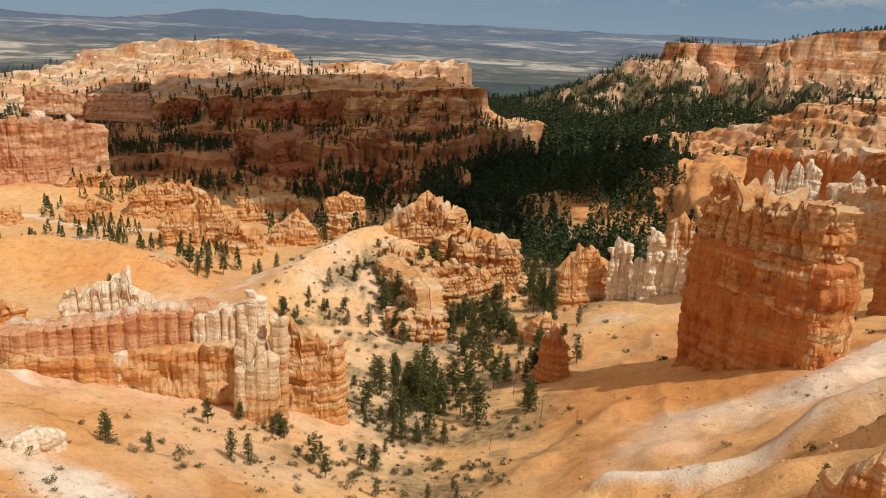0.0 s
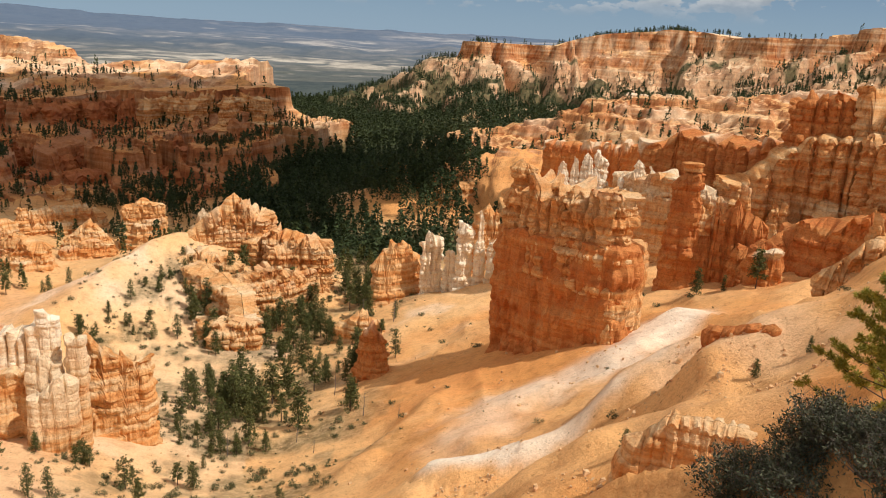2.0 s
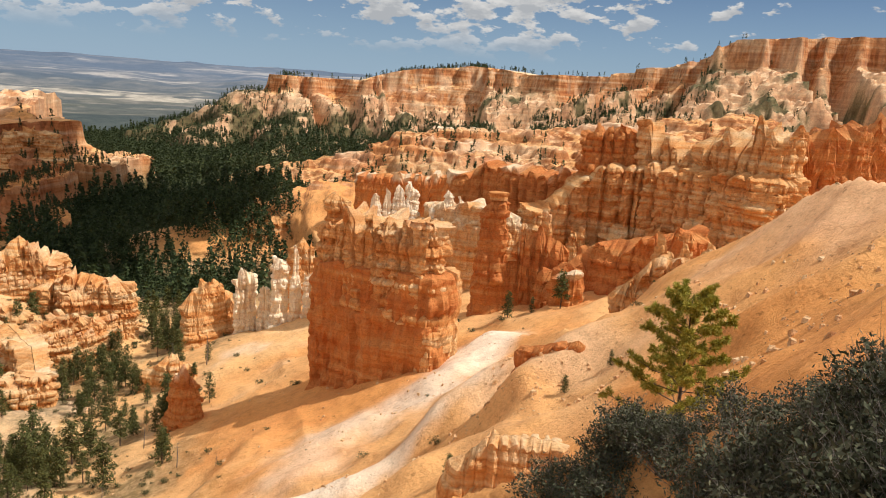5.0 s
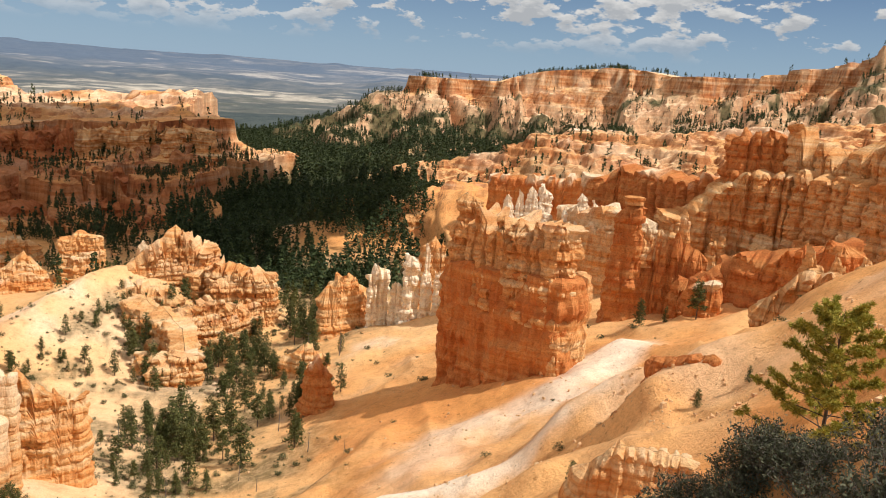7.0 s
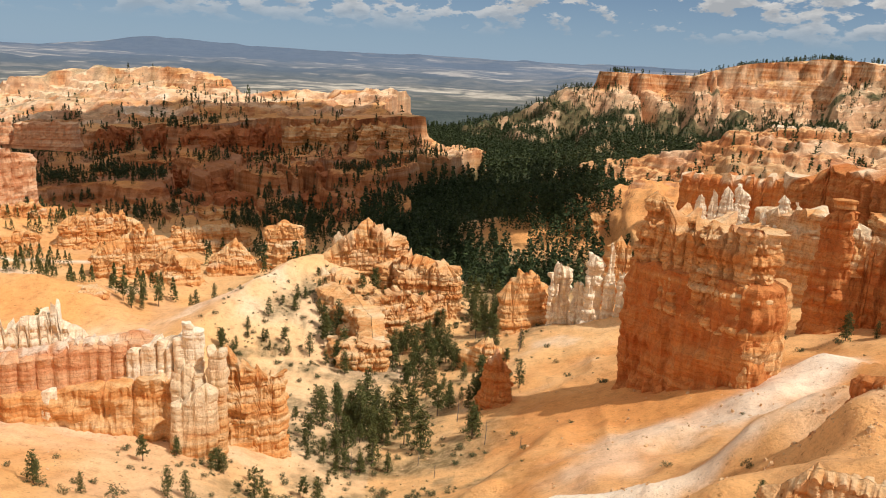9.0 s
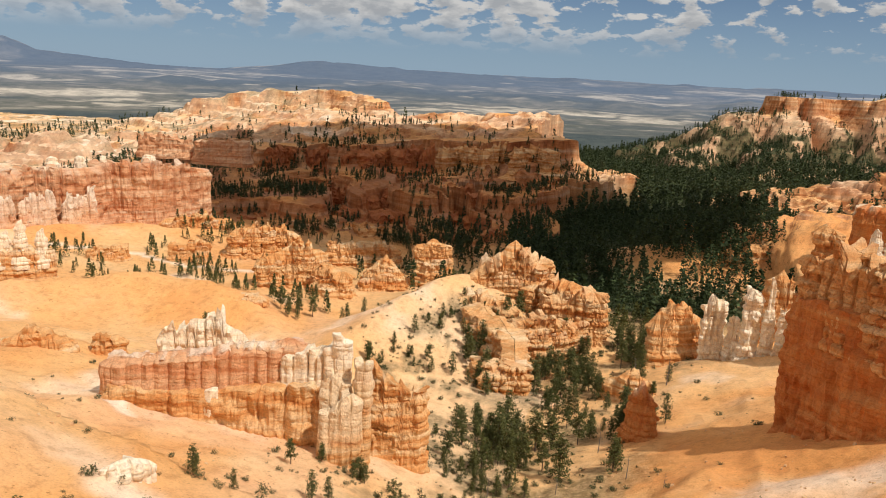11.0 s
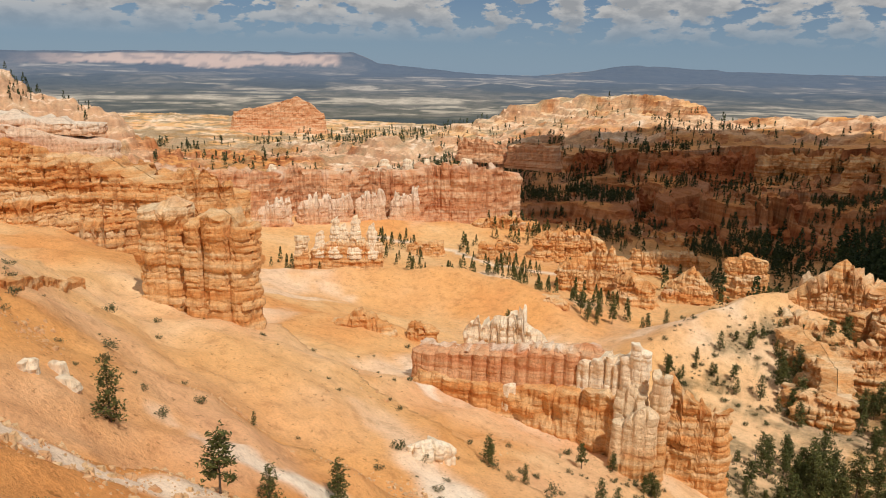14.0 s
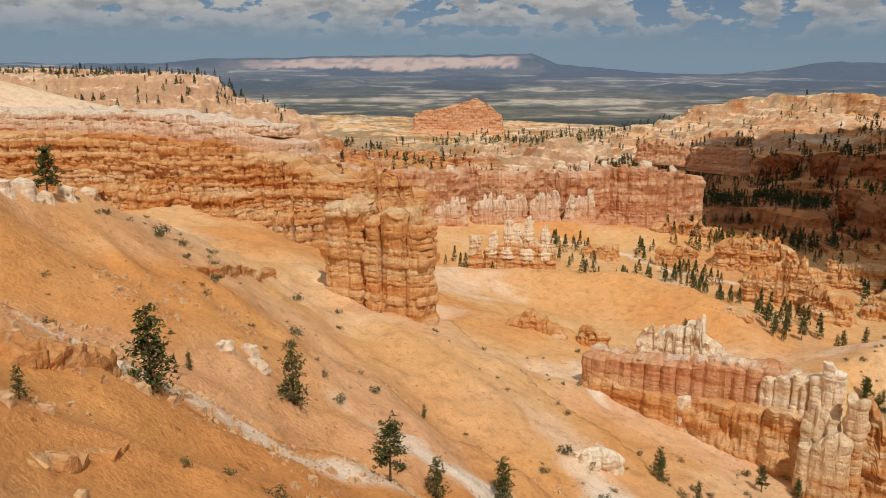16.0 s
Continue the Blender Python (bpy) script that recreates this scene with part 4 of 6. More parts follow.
rock("rock_outcrop", "orange knob with dripping white cap on a slope", "rock outcrop", [(32.6, 55, -38, -32.2, 2.2), (34.4, 53.6, -37, -29.8, 2.0), (36.8, 52.3, -35.5, -30, 2.0), (39, 50.6, -33, -30.0, 1.6)], ROCK, seed=43, cell=0.14, col=0.9, notch=0.12, groove=0.5, strata=0.35, lean=0.75, rough=0.35, pale=(1.06, 0.14), chunk=0.15)
rock("rock_ledge", "low red rock ledge jutting from a slope", "rock ledge", [(57, 83, -38, -34.0, 1.1), (59, 80, -37, -32.6, 1.2), (61, 76.5, -35, -31.4, 1.1)], ROCK_RED, seed=44, cell=0.25, col=1.6, notch=0.2, rough=0.4, chunk=0.2, skirt=0.6)
CREST = "orange crags along a cream ridge"
for k, (label, pts) in enumerate((
        ("tall orange ledged crag on a cream ridge", [(-26, 299, -92, -77, 5), (-17, 302, -94, -69, 6.5), (-7, 305, -96, -59.5, 7), (3, 303, -98, -69, 6.5)]),
        ("orange ledged crag at the end of a ridge", [(2, 298, -100, -76, 6.5), (12, 296, -102, -72, 7), (24, 291, -104, -75.5, 6.5)]),
        ("orange crag stepping down a ridge flank", [(-19, 272, -102, -79, 5), (-10, 264, -104, -81, 6.5), (-4, 252, -104, -85, 6), (-3, 244, -104, -91, 5)]),
        ("low orange crag below a cream crest", [(-30, 281, -97, -82, 3.5), (-18, 284, -99, -78, 5), (-8, 282, -100, -81, 5)]),
        ("broken orange crag above a pine gully", [(-6, 272, -102, -86, 4), (5, 277, -104, -83, 5), (15, 282, -105, -86, 4.5)]),
        ("small orange crag in a clay flank", [(-14, 246, -104, -90, 3.5), (-7, 242, -104, -92, 3.5)]))):
    crag("rock_crag", label, "rock crag", pts, ROCK, 5 if k < 3 else 3, 45 + k, group=CREST, cell=0.42, col=3.6, notch=0.2, groove=0.6, strata=1.3, lean=0.82, crown=0.05, rough=0.6, chunk=1.0, pale=(1.05, 0.3))
TORS = "orange tors in the middle distance"
crag("rock_tor", "pyramid shaped orange rock tor among pines", "rock tor", [(-74, 347, -101, -89, 5.5), (-68, 348, -101, -83, 6), (-62, 348, -101, -89, 5.5)], ROCK, 3, 51, group=TORS, cell=0.55, col=4, notch=0.1, strata=1.1, lean=0.5, crown=0.2, chunk=0.8, rough=0.5)
crag("rock_tor", "square topped orange rock tor among pines", "rock tor", [(-53, 366, -103, -80.5, 5.5), (-48.4, 367, -103, -77.5, 5.5), (-43, 366, -103, -80, 5.5)], ROCK, 3, 52, group=TORS, cell=0.55, col=4.5, notch=0.1, strata=1.2, lean=0.66, chunk=0.8, rough=0.5)
CRAGS = "low orange crags on a bench"
for k, pts in enumerate(([(-110, 281, -96, -84, 4), (-103, 279, -97, -85, 4)], [(-119, 325, -99, -81, 4.5), (-108, 333, -100, -74, 5), (-96, 337, -100, -77, 4.5)], [(-93, 328, -100, -81, 4), (-81, 325, -100, -84, 4)], [(-150, 372, -95, -79, 5), (-136, 378, -96, -77, 5), (-124, 384, -97, -81, 5)], [(-172, 350, -97, -86, 4), (-160, 356, -97, -83, 4.5)], [(-102, 385, -101, -87, 5), (-87, 392, -101, -84, 5), (-74, 397, -101, -88, 5)], [(-203, 330, -94, -86, 3.5), (-192, 337, -94, -84, 4)], [(-200, 398, -95, -83, 4.5), (-184, 404, -96, -80, 5), (-170, 410, -97, -84, 4.5)])):
    crag("rock_crag", "low orange ledged crag among scattered pines", "rock crag", pts, ROCK, 4, 55 + k, group=CRAGS, cell=0.6, col=3.4, notch=0.35, strata=1.2, lean=0.68, crown=0.1, rough=0.6, chunk=0.8)

rock("rock_castle", "white fretted rock castle with slit openings", "rock castle", [(-93, 184, -84, -68, 2.6), (-87, 186, -85, -61.5, 2.8), (-81, 188, -86, -60.5, 2.8), (-74, 189, -86, -66, 2.6)], ROCK_WHITE, seed=61, cell=0.45, col=2.4, notch=0.4, strata=0.6, lean=0.6, crown=0.5)
wall = rock("rock_wall", "red fluted wall above orange ledges and clay", "rock wall", [(-87, 148, -76, -63, 3.2), (-76, 150, -78, -62, 3.6), (-67, 152, -80, -60.5, 3.6), (-58, 154, -82, -59, 3.6), (-49, 155.5, -84, -58.5, 3.6)], ROCK_PINK, seed=62, cell=0.35, col=3.0, notch=0.05, groove=1.5, strata=0.22, lean=0.94, chunk=0.08, rough=0.45)
rock_part(wall, "lower_tier", [(-85, 147.5, -74, -67.5, 3.6), (-73, 149.4, -78, -68, 4.2), (-61, 151.2, -80, -67, 4.6), (-51, 152.6, -81, -65.5, 5), (-42, 152.5, -82, -64, 4.6)], ROCK, "orange bulging lower ledges", seed=63, cell=0.35, col=6.5, notch=0.14, groove=1.5, strata=0.35, lean=0.82, rough=1.0, chunk=0.15)
rock_part(wall, "white_strip", [(-66.4, 147.5, -79, -67, 1.0), (-64.6, 147.8, -79, -66.4, 1.1)], ROCK_WHITE, "white clay streak down the ledges", seed=163, cell=0.3, col=2.4, notch=0.1, strata=0.2, lean=0.6, chunk=0.08, rough=0.4)
rock_part(wall, "cap_ledge", [(-87, 149.4, -63.6, -62.7, 2.4), (-76, 150.8, -62.6, -61.7, 2.7), (-66, 152.8, -61.2, -60.1, 2.8), (-50, 156, -59.2, -58.0, 2.8)], ROCK_PINK, "thin pale cap ledge", seed=64, cell=0.3, col=2.2, notch=0.3, strata=0.7, groove=0.7, lean=0.95, skirt=0, sink=0.4, rough=0.6, chunk=0.5, pale=(1.0, 0.8))
tower = rock("rock_tower", "white and orange fluted rock tower at a wall's end", "rock tower", [(-39.2, 144.6, -88, -67.5, 2.2), (-36.6, 145.2, -88, -64.5, 2.4), (-34.4, 146.2, -88, -63, 2.2)], ROCK, seed=65, cell=0.24, col=1.9, notch=0.14, strata=0.35, groove=0.9, lean=0.8, pale=(0.62, 0.25), chunk=0.12, rough=0.45)
rock_part(tower, "white_shoulder", [(-50, 153.6, -80, -58.8, 3.0), (-45, 153.4, -80, -57, 3.0), (-40, 152.6, -80, -55.6, 2.8)], ROCK_WHITE, "white fluted shoulder", seed=66, cell=0.26, col=2.2, notch=0.16, groove=1.2, strata=0.25, lean=0.93, chunk=0.12, rough=0.4)
rock_part(tower, "spire", [(-38.4, 151, -80, -52.6, 1.4), (-37, 151.3, -80, -53.6, 1.4)], ROCK_WHITE, seed=67, cell=0.26, col=1.6, notch=0.1, strata=0.3, lean=0.75, chunk=0.15, rough=0.35)
rock_part(tower, "middle_column", [(-40.4, 148.6, -84, -62.5, 1.6), (-38.4, 148.4, -84, -60, 1.6), (-36.6, 148.8, -84, -61.5, 1.6)], ROCK, "white streaked column", seed=167, cell=0.26, col=1.5, notch=0.2, strata=0.35, lean=0.8, chunk=0.15, rough=0.4, pale=(0.35, 0.3))
rock_part(tower, "slim_column", [(-33.2, 148.2, -86, -57.4, 1.6), (-32.2, 148.5, -86, -58.2, 1.5)], ROCK, "slim banded column", seed=68, cell=0.26, col=1.8, notch=0.08, strata=0.45, lean=0.85, chunk=0.15, rough=0.35, pale=(0.75, 0.3))
rock("rock_column", "orange banded columns beside a white tower", "rock column", [(-32.6, 157, -87, -58, 3), (-29.5, 158, -88, -63, 3.4), (-23.5, 160, -89, -67, 3.6)], ROCK, seed=69, cell=0.4, col=3, notch=0.2, strata=0.8, lean=0.8)

left = rock("cliff", "pale shouldered orange rock buttress with clefts", "cliff", [(-121, 102, -52, -26, 3.2), (-117.6, 104, -52, -24.4, 3.4)], ROCK, seed=71, cell=0.4, chunk=0.3, col=3.2, notch=0.1, groove=1.6, strata=0.7, lean=0.95, pale=(1.0, 0.25))
rock_part(left, "outer_buttress", [(-111.5, 105, -54, -25.4, 3.6), (-107.5, 106.5, -54, -24, 3.8), (-104.5, 108, -55, -28, 3.6)], ROCK, seed=72, cell=0.4, chunk=0.35, col=3.4, notch=0.2, groove=2.6, strata=0.8, lean=0.95)
long = rock("cliff", "long orange cliff of thin beds with vertical clefts", "cliff", [(-330, 56, -40, -17, 11), (-256, 84, -42, -19, 9), (-242, 97, -44, -19, 9), (-223, 112, -50, -19, 9), (-203, 128, -54, -21, 9), (-187, 140, -66, -25, 9), (-172, 146, -68, -31, 8)], ROCK, seed=73, cell=0.42, col=4.2, notch=0.05, groove=2.4, strata=1.0, lean=0.88, rough=0.5, chunk=0.65)
rock_part(long, "upper_band", [(-330, 60, -24, -15.4, 9.5), (-258, 89, -24, -15.6, 8), (-243, 101, -24, -15.4, 8), (-224, 116, -26, -15.6, 8), (-205, 131, -28, -17.4, 7.5), (-191, 142, -30, -21.5, 6.5)], ROCK_PINK, "pale pink smooth upper bed", seed=74, cell=0.5, col=7, notch=0.03, groove=0.6, strata=0.5, lean=0.95, skirt=0, rough=0.4, chunk=0.3, pale=(0.8, 0.7))
rock_part(long, "cap_ledge", [(-330, 62, -16.4, -13.0, 10), (-258, 91, -16.6, -13.4, 8.6), (-243, 103, -16.4, -13.0, 8.6), (-224, 118, -16.6, -13.2, 8.4), (-206, 133, -18.4, -15.2, 8), (-196, 141, -19.4, -16.8, 7)], ROCK_PINK, "cream overhanging cap ledge", seed=174, cell=0.45, col=5, notch=0.08, groove=0.8, strata=1.0, lean=0.97, skirt=0, sink=0.5, rough=0.4, chunk=0.6, pale=(0.5, 0.8))
for k, (x, y, zb, zt, w) in enumerate(((-229, 92, -48, -33, 4), (-214, 105, -50, -31, 4.5), (-196, 121, -56, -33, 4.5), (-181, 131, -66, -38, 4.5), (-240, 84, -44, -30, 4))):
    rock_part(long, "buttress", [(x - 4, y - 3, zb, zt - 2, w), (x + 4, y + 4, zb, zt, w)], ROCK, seed=274 + k, cell=0.45, col=3, notch=0.2, groove=1.0, strata=1.5, lean=0.8, crown=0.1, skirt=0.3, rough=0.4, chunk=0.6)
rock("cliff", "orange cliff shoulder stepping down to a basin", "cliff", [(-190, 150, -70, -25, 8), (-184, 163, -72, -29, 8), (-176, 178, -74, -35, 7)], ROCK, seed=75, cell=0.6, col=5, notch=0.15, strata=0.9, lean=0.8)
crag = []
for x, y, up, w in ((-88, 48, 0.2, 1.0), (-94, 55, 0.9, 1.2), (-100, 61, 0.6, 1.2), (-108, 70, 1.1, 1.3), (-117, 79, 1.0, 1.4), (-124, 86, 1.6, 1.6)):
    zb = float(ground(np.array([float(x)]), np.array([float(y)]))[0])
    crag.append((x, y, zb - 2.5, zb + up, w))
rock("rock_ledge", "ochre rock ledge running along a clay slope", "rock ledge", crag, ROCK, seed=76, cell=0.3, col=4.5, notch=0.08, strata=0.5, groove=0.6, lean=0.9, chunk=0.25, rough=0.35, skirt=0.5)
rock("rock_block", "white clay block at the foot of a slope", "rock block", [(-56, 93, -61, -55, 1.3), (-54.5, 95.5, -62, -55, 1.4), (-53, 98, -62, -56.5, 1.3)], ROCK_WHITE, seed=77, cell=0.25, col=2, notch=0.15, lean=0.85, chunk=0.25, rough=0.4)
rock("rock_crag", "orange stepped crag beside small pines", "rock crag", [(-129, 169, -78, -70, 3.4), (-122, 171, -78, -65, 3.6), (-114.5, 174, -79, -69, 3.2)], ROCK, seed=78, cell=0.45, col=3.4, notch=0.2, strata=0.8, lean=0.65)
rock("rock_crag", "small orange crag with trees round it", "rock crag", [(-110.4, 181, -79, -70, 2.3), (-106.3, 183.5, -80, -71, 2.4)], ROCK, seed=79, cell=0.45, col=2.6, notch=0.2, strata=0.8, lean=0.7)
cluster = rock("hoodoo", "white tipped hoodoo cluster with red bands", "hoodoo", [(-210, 262, -92, -76, 3), (-203, 266.5, -92, -72, 3.8), (-195, 270, -92, -71, 4), (-187, 275, -92, -74, 3)], ROCK, seed=81, cell=0.45, col=3.6, notch=0.15, strata=1.0, lean=0.7, rough=0.5, pale=(0.95, 0.2))
for k, (x, y, zt, w) in enumerate(((-208.5, 262.5, -69.5, 2.0), (-202.5, 266, -63, 2.4), (-199.5, 267.5, -66, 1.8), (-194.5, 269.5, -61.5, 2.4), (-188.5, 273, -65.5, 2.0))):
    rock_part(cluster, "white_tip", [(x - 0.7, y - 0.4, -78, zt - 1.0, w), (x + 0.7, y + 0.4, -78, zt, w)], ROCK_WHITE, "pointed white limestone tip", seed=181 + k, cell=0.4, col=2.4, notch=0.08, strata=0.8, lean=0.25, crown=0.4, skirt=0.3, rough=0.3, chunk=0.3)
rock("hoodoo", "small blunt white tipped hoodoo", "hoodoo", [(-215.5, 256.5, -89, -71, 1.9), (-213.2, 258.4, -89, -71, 1.9)], ROCK, seed=82, cell=0.45, col=2, notch=0.1, strata=0.7, lean=0.6, pale=(0.6, 0.1))
pink = rock("cliff", "pink banded cliff with pale streaks", "cliff", [(-345, 275, -86, -50, 8), (-304, 306, -87, -53.5, 7), (-293, 328, -88, -54.8, 7), (-292, 342, -88, -54.4, 7), (-272, 358, -90, -56.5, 7), (-266, 378, -92, -56, 7), (-246, 394, -94, -57, 7), (-240, 412, -95, -55.3, 7), (-219, 422, -97, -54.6, 7), (-205, 452, -100, -60, 7)], ROCK_PINK, seed=83, cell=0.7, chunk=0.1, col=7, notch=0.16, groove=3.6, strata=0.5, lean=0.8, red=0.12, skirt=0.7, rough=1.2, pale=(1.1, 0.3))
for k, (x, y) in enumerate(((-283, 316), (-274, 338), (-268, 352), (-255, 366), (-243, 384))):
    rock_part(pink, "pale_buttress", [(x - 3, y - 5, -88, -70 + 2 * (k % 2), 3.0), (x + 5, y + 6, -89, -67, 3.4)], ROCK_PINK, "white streaked buttress", seed=84 + k, cell=0.6, col=2.6, notch=0.5, lean=0.4, crown=0.7, strata=0.5, skirt=0.6, pale=(0.55, 0.5))
for k, (x, y, s) in enumerate(((-262, 392, 3.4), (-252, 402, 2.6), (-243, 410, 2.2), (-226, 428, 3.6), (-296, 330, 3.0))):
    rock("boulder", "rounded white boulder on a cliff top", "boulder", [(x, y, -57.5, -54.2, s * 0.7), (x + s * 0.6, y + s * 0.4, -57.5, -54.6, s * 0.55)], ROCK_WHITE, group="boulders on the cliff top", seed=90 + k, cell=0.6, col=9, notch=0.02, lean=0.6, strata=0.2, groove=0)
def wandering(rows, seed, step, sway, rise):
    """A scarp line between a few points: pushed out and drawn back, higher and lower, at even steps."""
    g = np.random.RandomState(seed)
    P = np.array(rows, float)
    S = np.concatenate([[0], np.cumsum(np.hypot(*np.diff(P[:, :2], axis=0).T))])
    out = []
    for k, q in enumerate(np.arange(0, S[-1], step)):
        x, y, zb, zt, w = (np.interp(q, S, P[:, i]) for i in range(5))
        out.append((x, y + sway * (k % 2 - 0.5 + 0.6 * g.normal()), zb, zt + rise * g.normal(), w * g.uniform(0.7, 1.3)))
    return out


for k, (label, mat, rows, step, sway) in enumerate((
        ("blocky orange headland cliff at a ridge's end", ROCK, [(-86, 702, -86, -62, 7), (-45, 695, -86, -58, 8), (15, 700, -80, -53, 8)], 12, 13),
        ("dark red broken cliff along a shaded ridge", ROCK_RED, [(-230, 664, -86, -69, 6), (-160, 682, -86, -65, 7), (-96, 700, -84, -61.5, 6)], 14, 16),
        ("red lower cliff with rounded buttresses in shade", ROCK_RED, [(-225, 572, -104, -88, 7), (-120, 592, -106, -88, 8), (6, 626, -106, -84, 9)], 15, 22),
        ("low red cliff band above a dark pine slope", ROCK_RED, [(-190, 520, -112, -97, 6), (-100, 548, -112, -97, 7), (-40, 572, -112, -97, 7)], 14, 20),
        ("red broken ledges at the foot of a ridge", ROCK, [(-200, 470, -110, -97, 5), (-120, 492, -112, -99, 6), (-60, 515, -112, -101, 5)], 12, 16))):
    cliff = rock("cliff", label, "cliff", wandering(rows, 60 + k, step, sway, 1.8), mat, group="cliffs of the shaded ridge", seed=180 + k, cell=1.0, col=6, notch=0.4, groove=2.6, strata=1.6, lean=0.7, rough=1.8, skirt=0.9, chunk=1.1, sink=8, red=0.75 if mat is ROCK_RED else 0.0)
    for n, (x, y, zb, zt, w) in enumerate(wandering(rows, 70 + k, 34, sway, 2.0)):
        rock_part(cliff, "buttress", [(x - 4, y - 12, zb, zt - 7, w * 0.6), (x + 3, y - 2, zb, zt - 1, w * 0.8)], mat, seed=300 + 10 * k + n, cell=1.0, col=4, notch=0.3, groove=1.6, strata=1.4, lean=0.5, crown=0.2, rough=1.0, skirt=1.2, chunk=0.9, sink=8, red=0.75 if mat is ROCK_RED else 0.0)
rock("rock_outcrop", "red rock stump rising out of the forest", "rock outcrop", [(92, 552, -112, -92, 7), (103, 550, -112, -88.5, 7)], ROCK_RED, seed=95, cell=1.2, col=6, notch=0.2, lean=0.75)
rock("rock_outcrop", "orange ledges among pines on a hill's flank", "rock outcrop", [(104, 420, -96, -83, 4), (113, 424, -94, -79, 5), (124, 426, -92, -77, 4.5)], ROCK, seed=98, cell=0.8, col=4, notch=0.3, strata=1.2, lean=0.7, chunk=0.7)
rock("rock_outcrop", "dark red outcrop at the edge of a shadow", "rock outcrop", [(-300, 566, -70, -54, 5), (-285, 568, -70, -53.5, 5), (-268, 570, -70, -58, 5)], ROCK_PINK, seed=96, cell=1.2, col=5, notch=0.3)
rock("rock_outcrop", "grey pink wall remnant on a shaded bench", "rock outcrop", [(-255, 566, -72, -56.5, 6), (-223, 569, -73, -55.5, 6)], ROCK_PINK, seed=97, cell=1.2, col=5, notch=0.15)
rock("rock_hill", "tilted pink rock hill above pale badlands", "rock hill", [(-800, 826, -95, -64, 10), (-759, 864, -95, -52, 13), (-738, 882, -95, -43, 14), (-722, 896, -95, -54, 11), (-712, 904, -95, -66, 8)], ROCK_PINK, seed=140, cell=1.8, col=18, notch=0.06, groove=1.2, strata=0.9, lean=0.45, skirt=1.2, rough=1.5, chunk=0.3, sink=12)
for k, pts in enumerate(([(-42, 13.2, -17, -13.6, 1.0), (-43, 16.5, -18.5, -14.8, 1.1), (-45, 19, -19, -16.4, 1.0)], [(-28, 8.6, -16, -13.1, 0.7), (-28.6, 10.4, -17, -13.8, 0.8), (-29.6, 12.6, -18, -14.9, 0.7)])):
    rock("rock_outcrop", "crumbling orange outcrop on a near slope", "rock outcrop", pts, ROCK, group="near outcrops", seed=98 + k, cell=0.14, col=0.9, notch=0.3, groove=0.3, strata=0.3, rough=0.35, lean=0.8, chunk=0.15)


for k, (x, y, h, s) in enumerate(((-95, 33, 1.8, 1.2), (-98, 36.5, 1.2, 0.9), (-101, 40, 1.4, 1.0), (-93, 30, 1.2, 0.9), (-104, 44, 1.0, 0.8), (-66, 40, 1.2, 0.8), (-65, 43, 0.9, 0.6), (-68, 44, 1.0, 0.7), (-49, 21, 0.7, 0.6), (-101, 28, 5.0, 2.0), (-106, 31, 6.0, 2.4))):
    zb = float(ground(np.array([float(x)]), np.array([float(y)]))[0])
    rock("boulder", "pale angular boulder on the near rim", "boulder", [(x, y, zb - 0.8, zb + h * 0.8, s), (x + s * 0.9, y + s * 0.5, zb - 0.8, zb + h * 0.7, s * 0.8)], ROCK_WHITE if k < 9 else ROCK, group="rim boulders", seed=120 + k, cell=0.3, col=6, notch=0.1, lean=0.65, strata=0.3, groove=0.2, rough=0.4, chunk=0.3)


# ---- vegetation ----
def leaf_material(name, dark, light, rough=0.7):
    m, t, b = material(name, rough)
    pos = t.nodes.new("ShaderNodeNewGeometry")
    own = t.nodes.new("ShaderNodeObjectInfo")
    c = mix(t, pos.outputs["Random Per Island"], dark, light)
    c = mix(t, own.outputs["Random"], c, mix(t, 1.0, c, (0.75, 0.85, 0.8), "MULTIPLY"))
    t.links.new(c, b.inputs["Base Color"])
    return m


def bark_material(name, a, c):
    m, t, b = material(name, 0.9)
    pos = t.nodes.new("ShaderNodeNewGeometry").outputs["Position"]
    f = noise_tex(t, stretched(t, pos, 9, 9, 1.5), 1.0, 4)
    t.links.new(ramp(t, f, [(0.35, a), (0.65, c)]), b.inputs["Base Color"])
    bump(t, b, f, 0.6, 0.03)
    return m


NEEDLES = leaf_material("pine_needles", (0.055, 0.060, 0.018), (0.155, 0.15, 0.045))
NEEDLES_NEAR = leaf_material("young_pine_needles", (0.24, 0.225, 0.032), (0.56, 0.47, 0.09))
FOREST = leaf_material("forest_needles", (0.028, 0.042, 0.017), (0.085, 0.105, 0.038))
SAGE = leaf_material("sage_leaves", (0.05, 0.052, 0.03), (0.145, 0.138, 0.08))
SCRUB = leaf_material("scrub_leaves", (0.06, 0.06, 0.024), (0.19, 0.165, 0.075))
BARK = bark_material("pine_bark", (0.055, 0.04, 0.03), (0.17, 0.125, 0.095))
DEAD = bark_material("dead_wood", (0.10, 0.08, 0.065), (0.24, 0.20, 0.175))
TWIG = bark_material("sage_twigs", (0.10, 0.085, 0.07), (0.27, 0.235, 0.20))


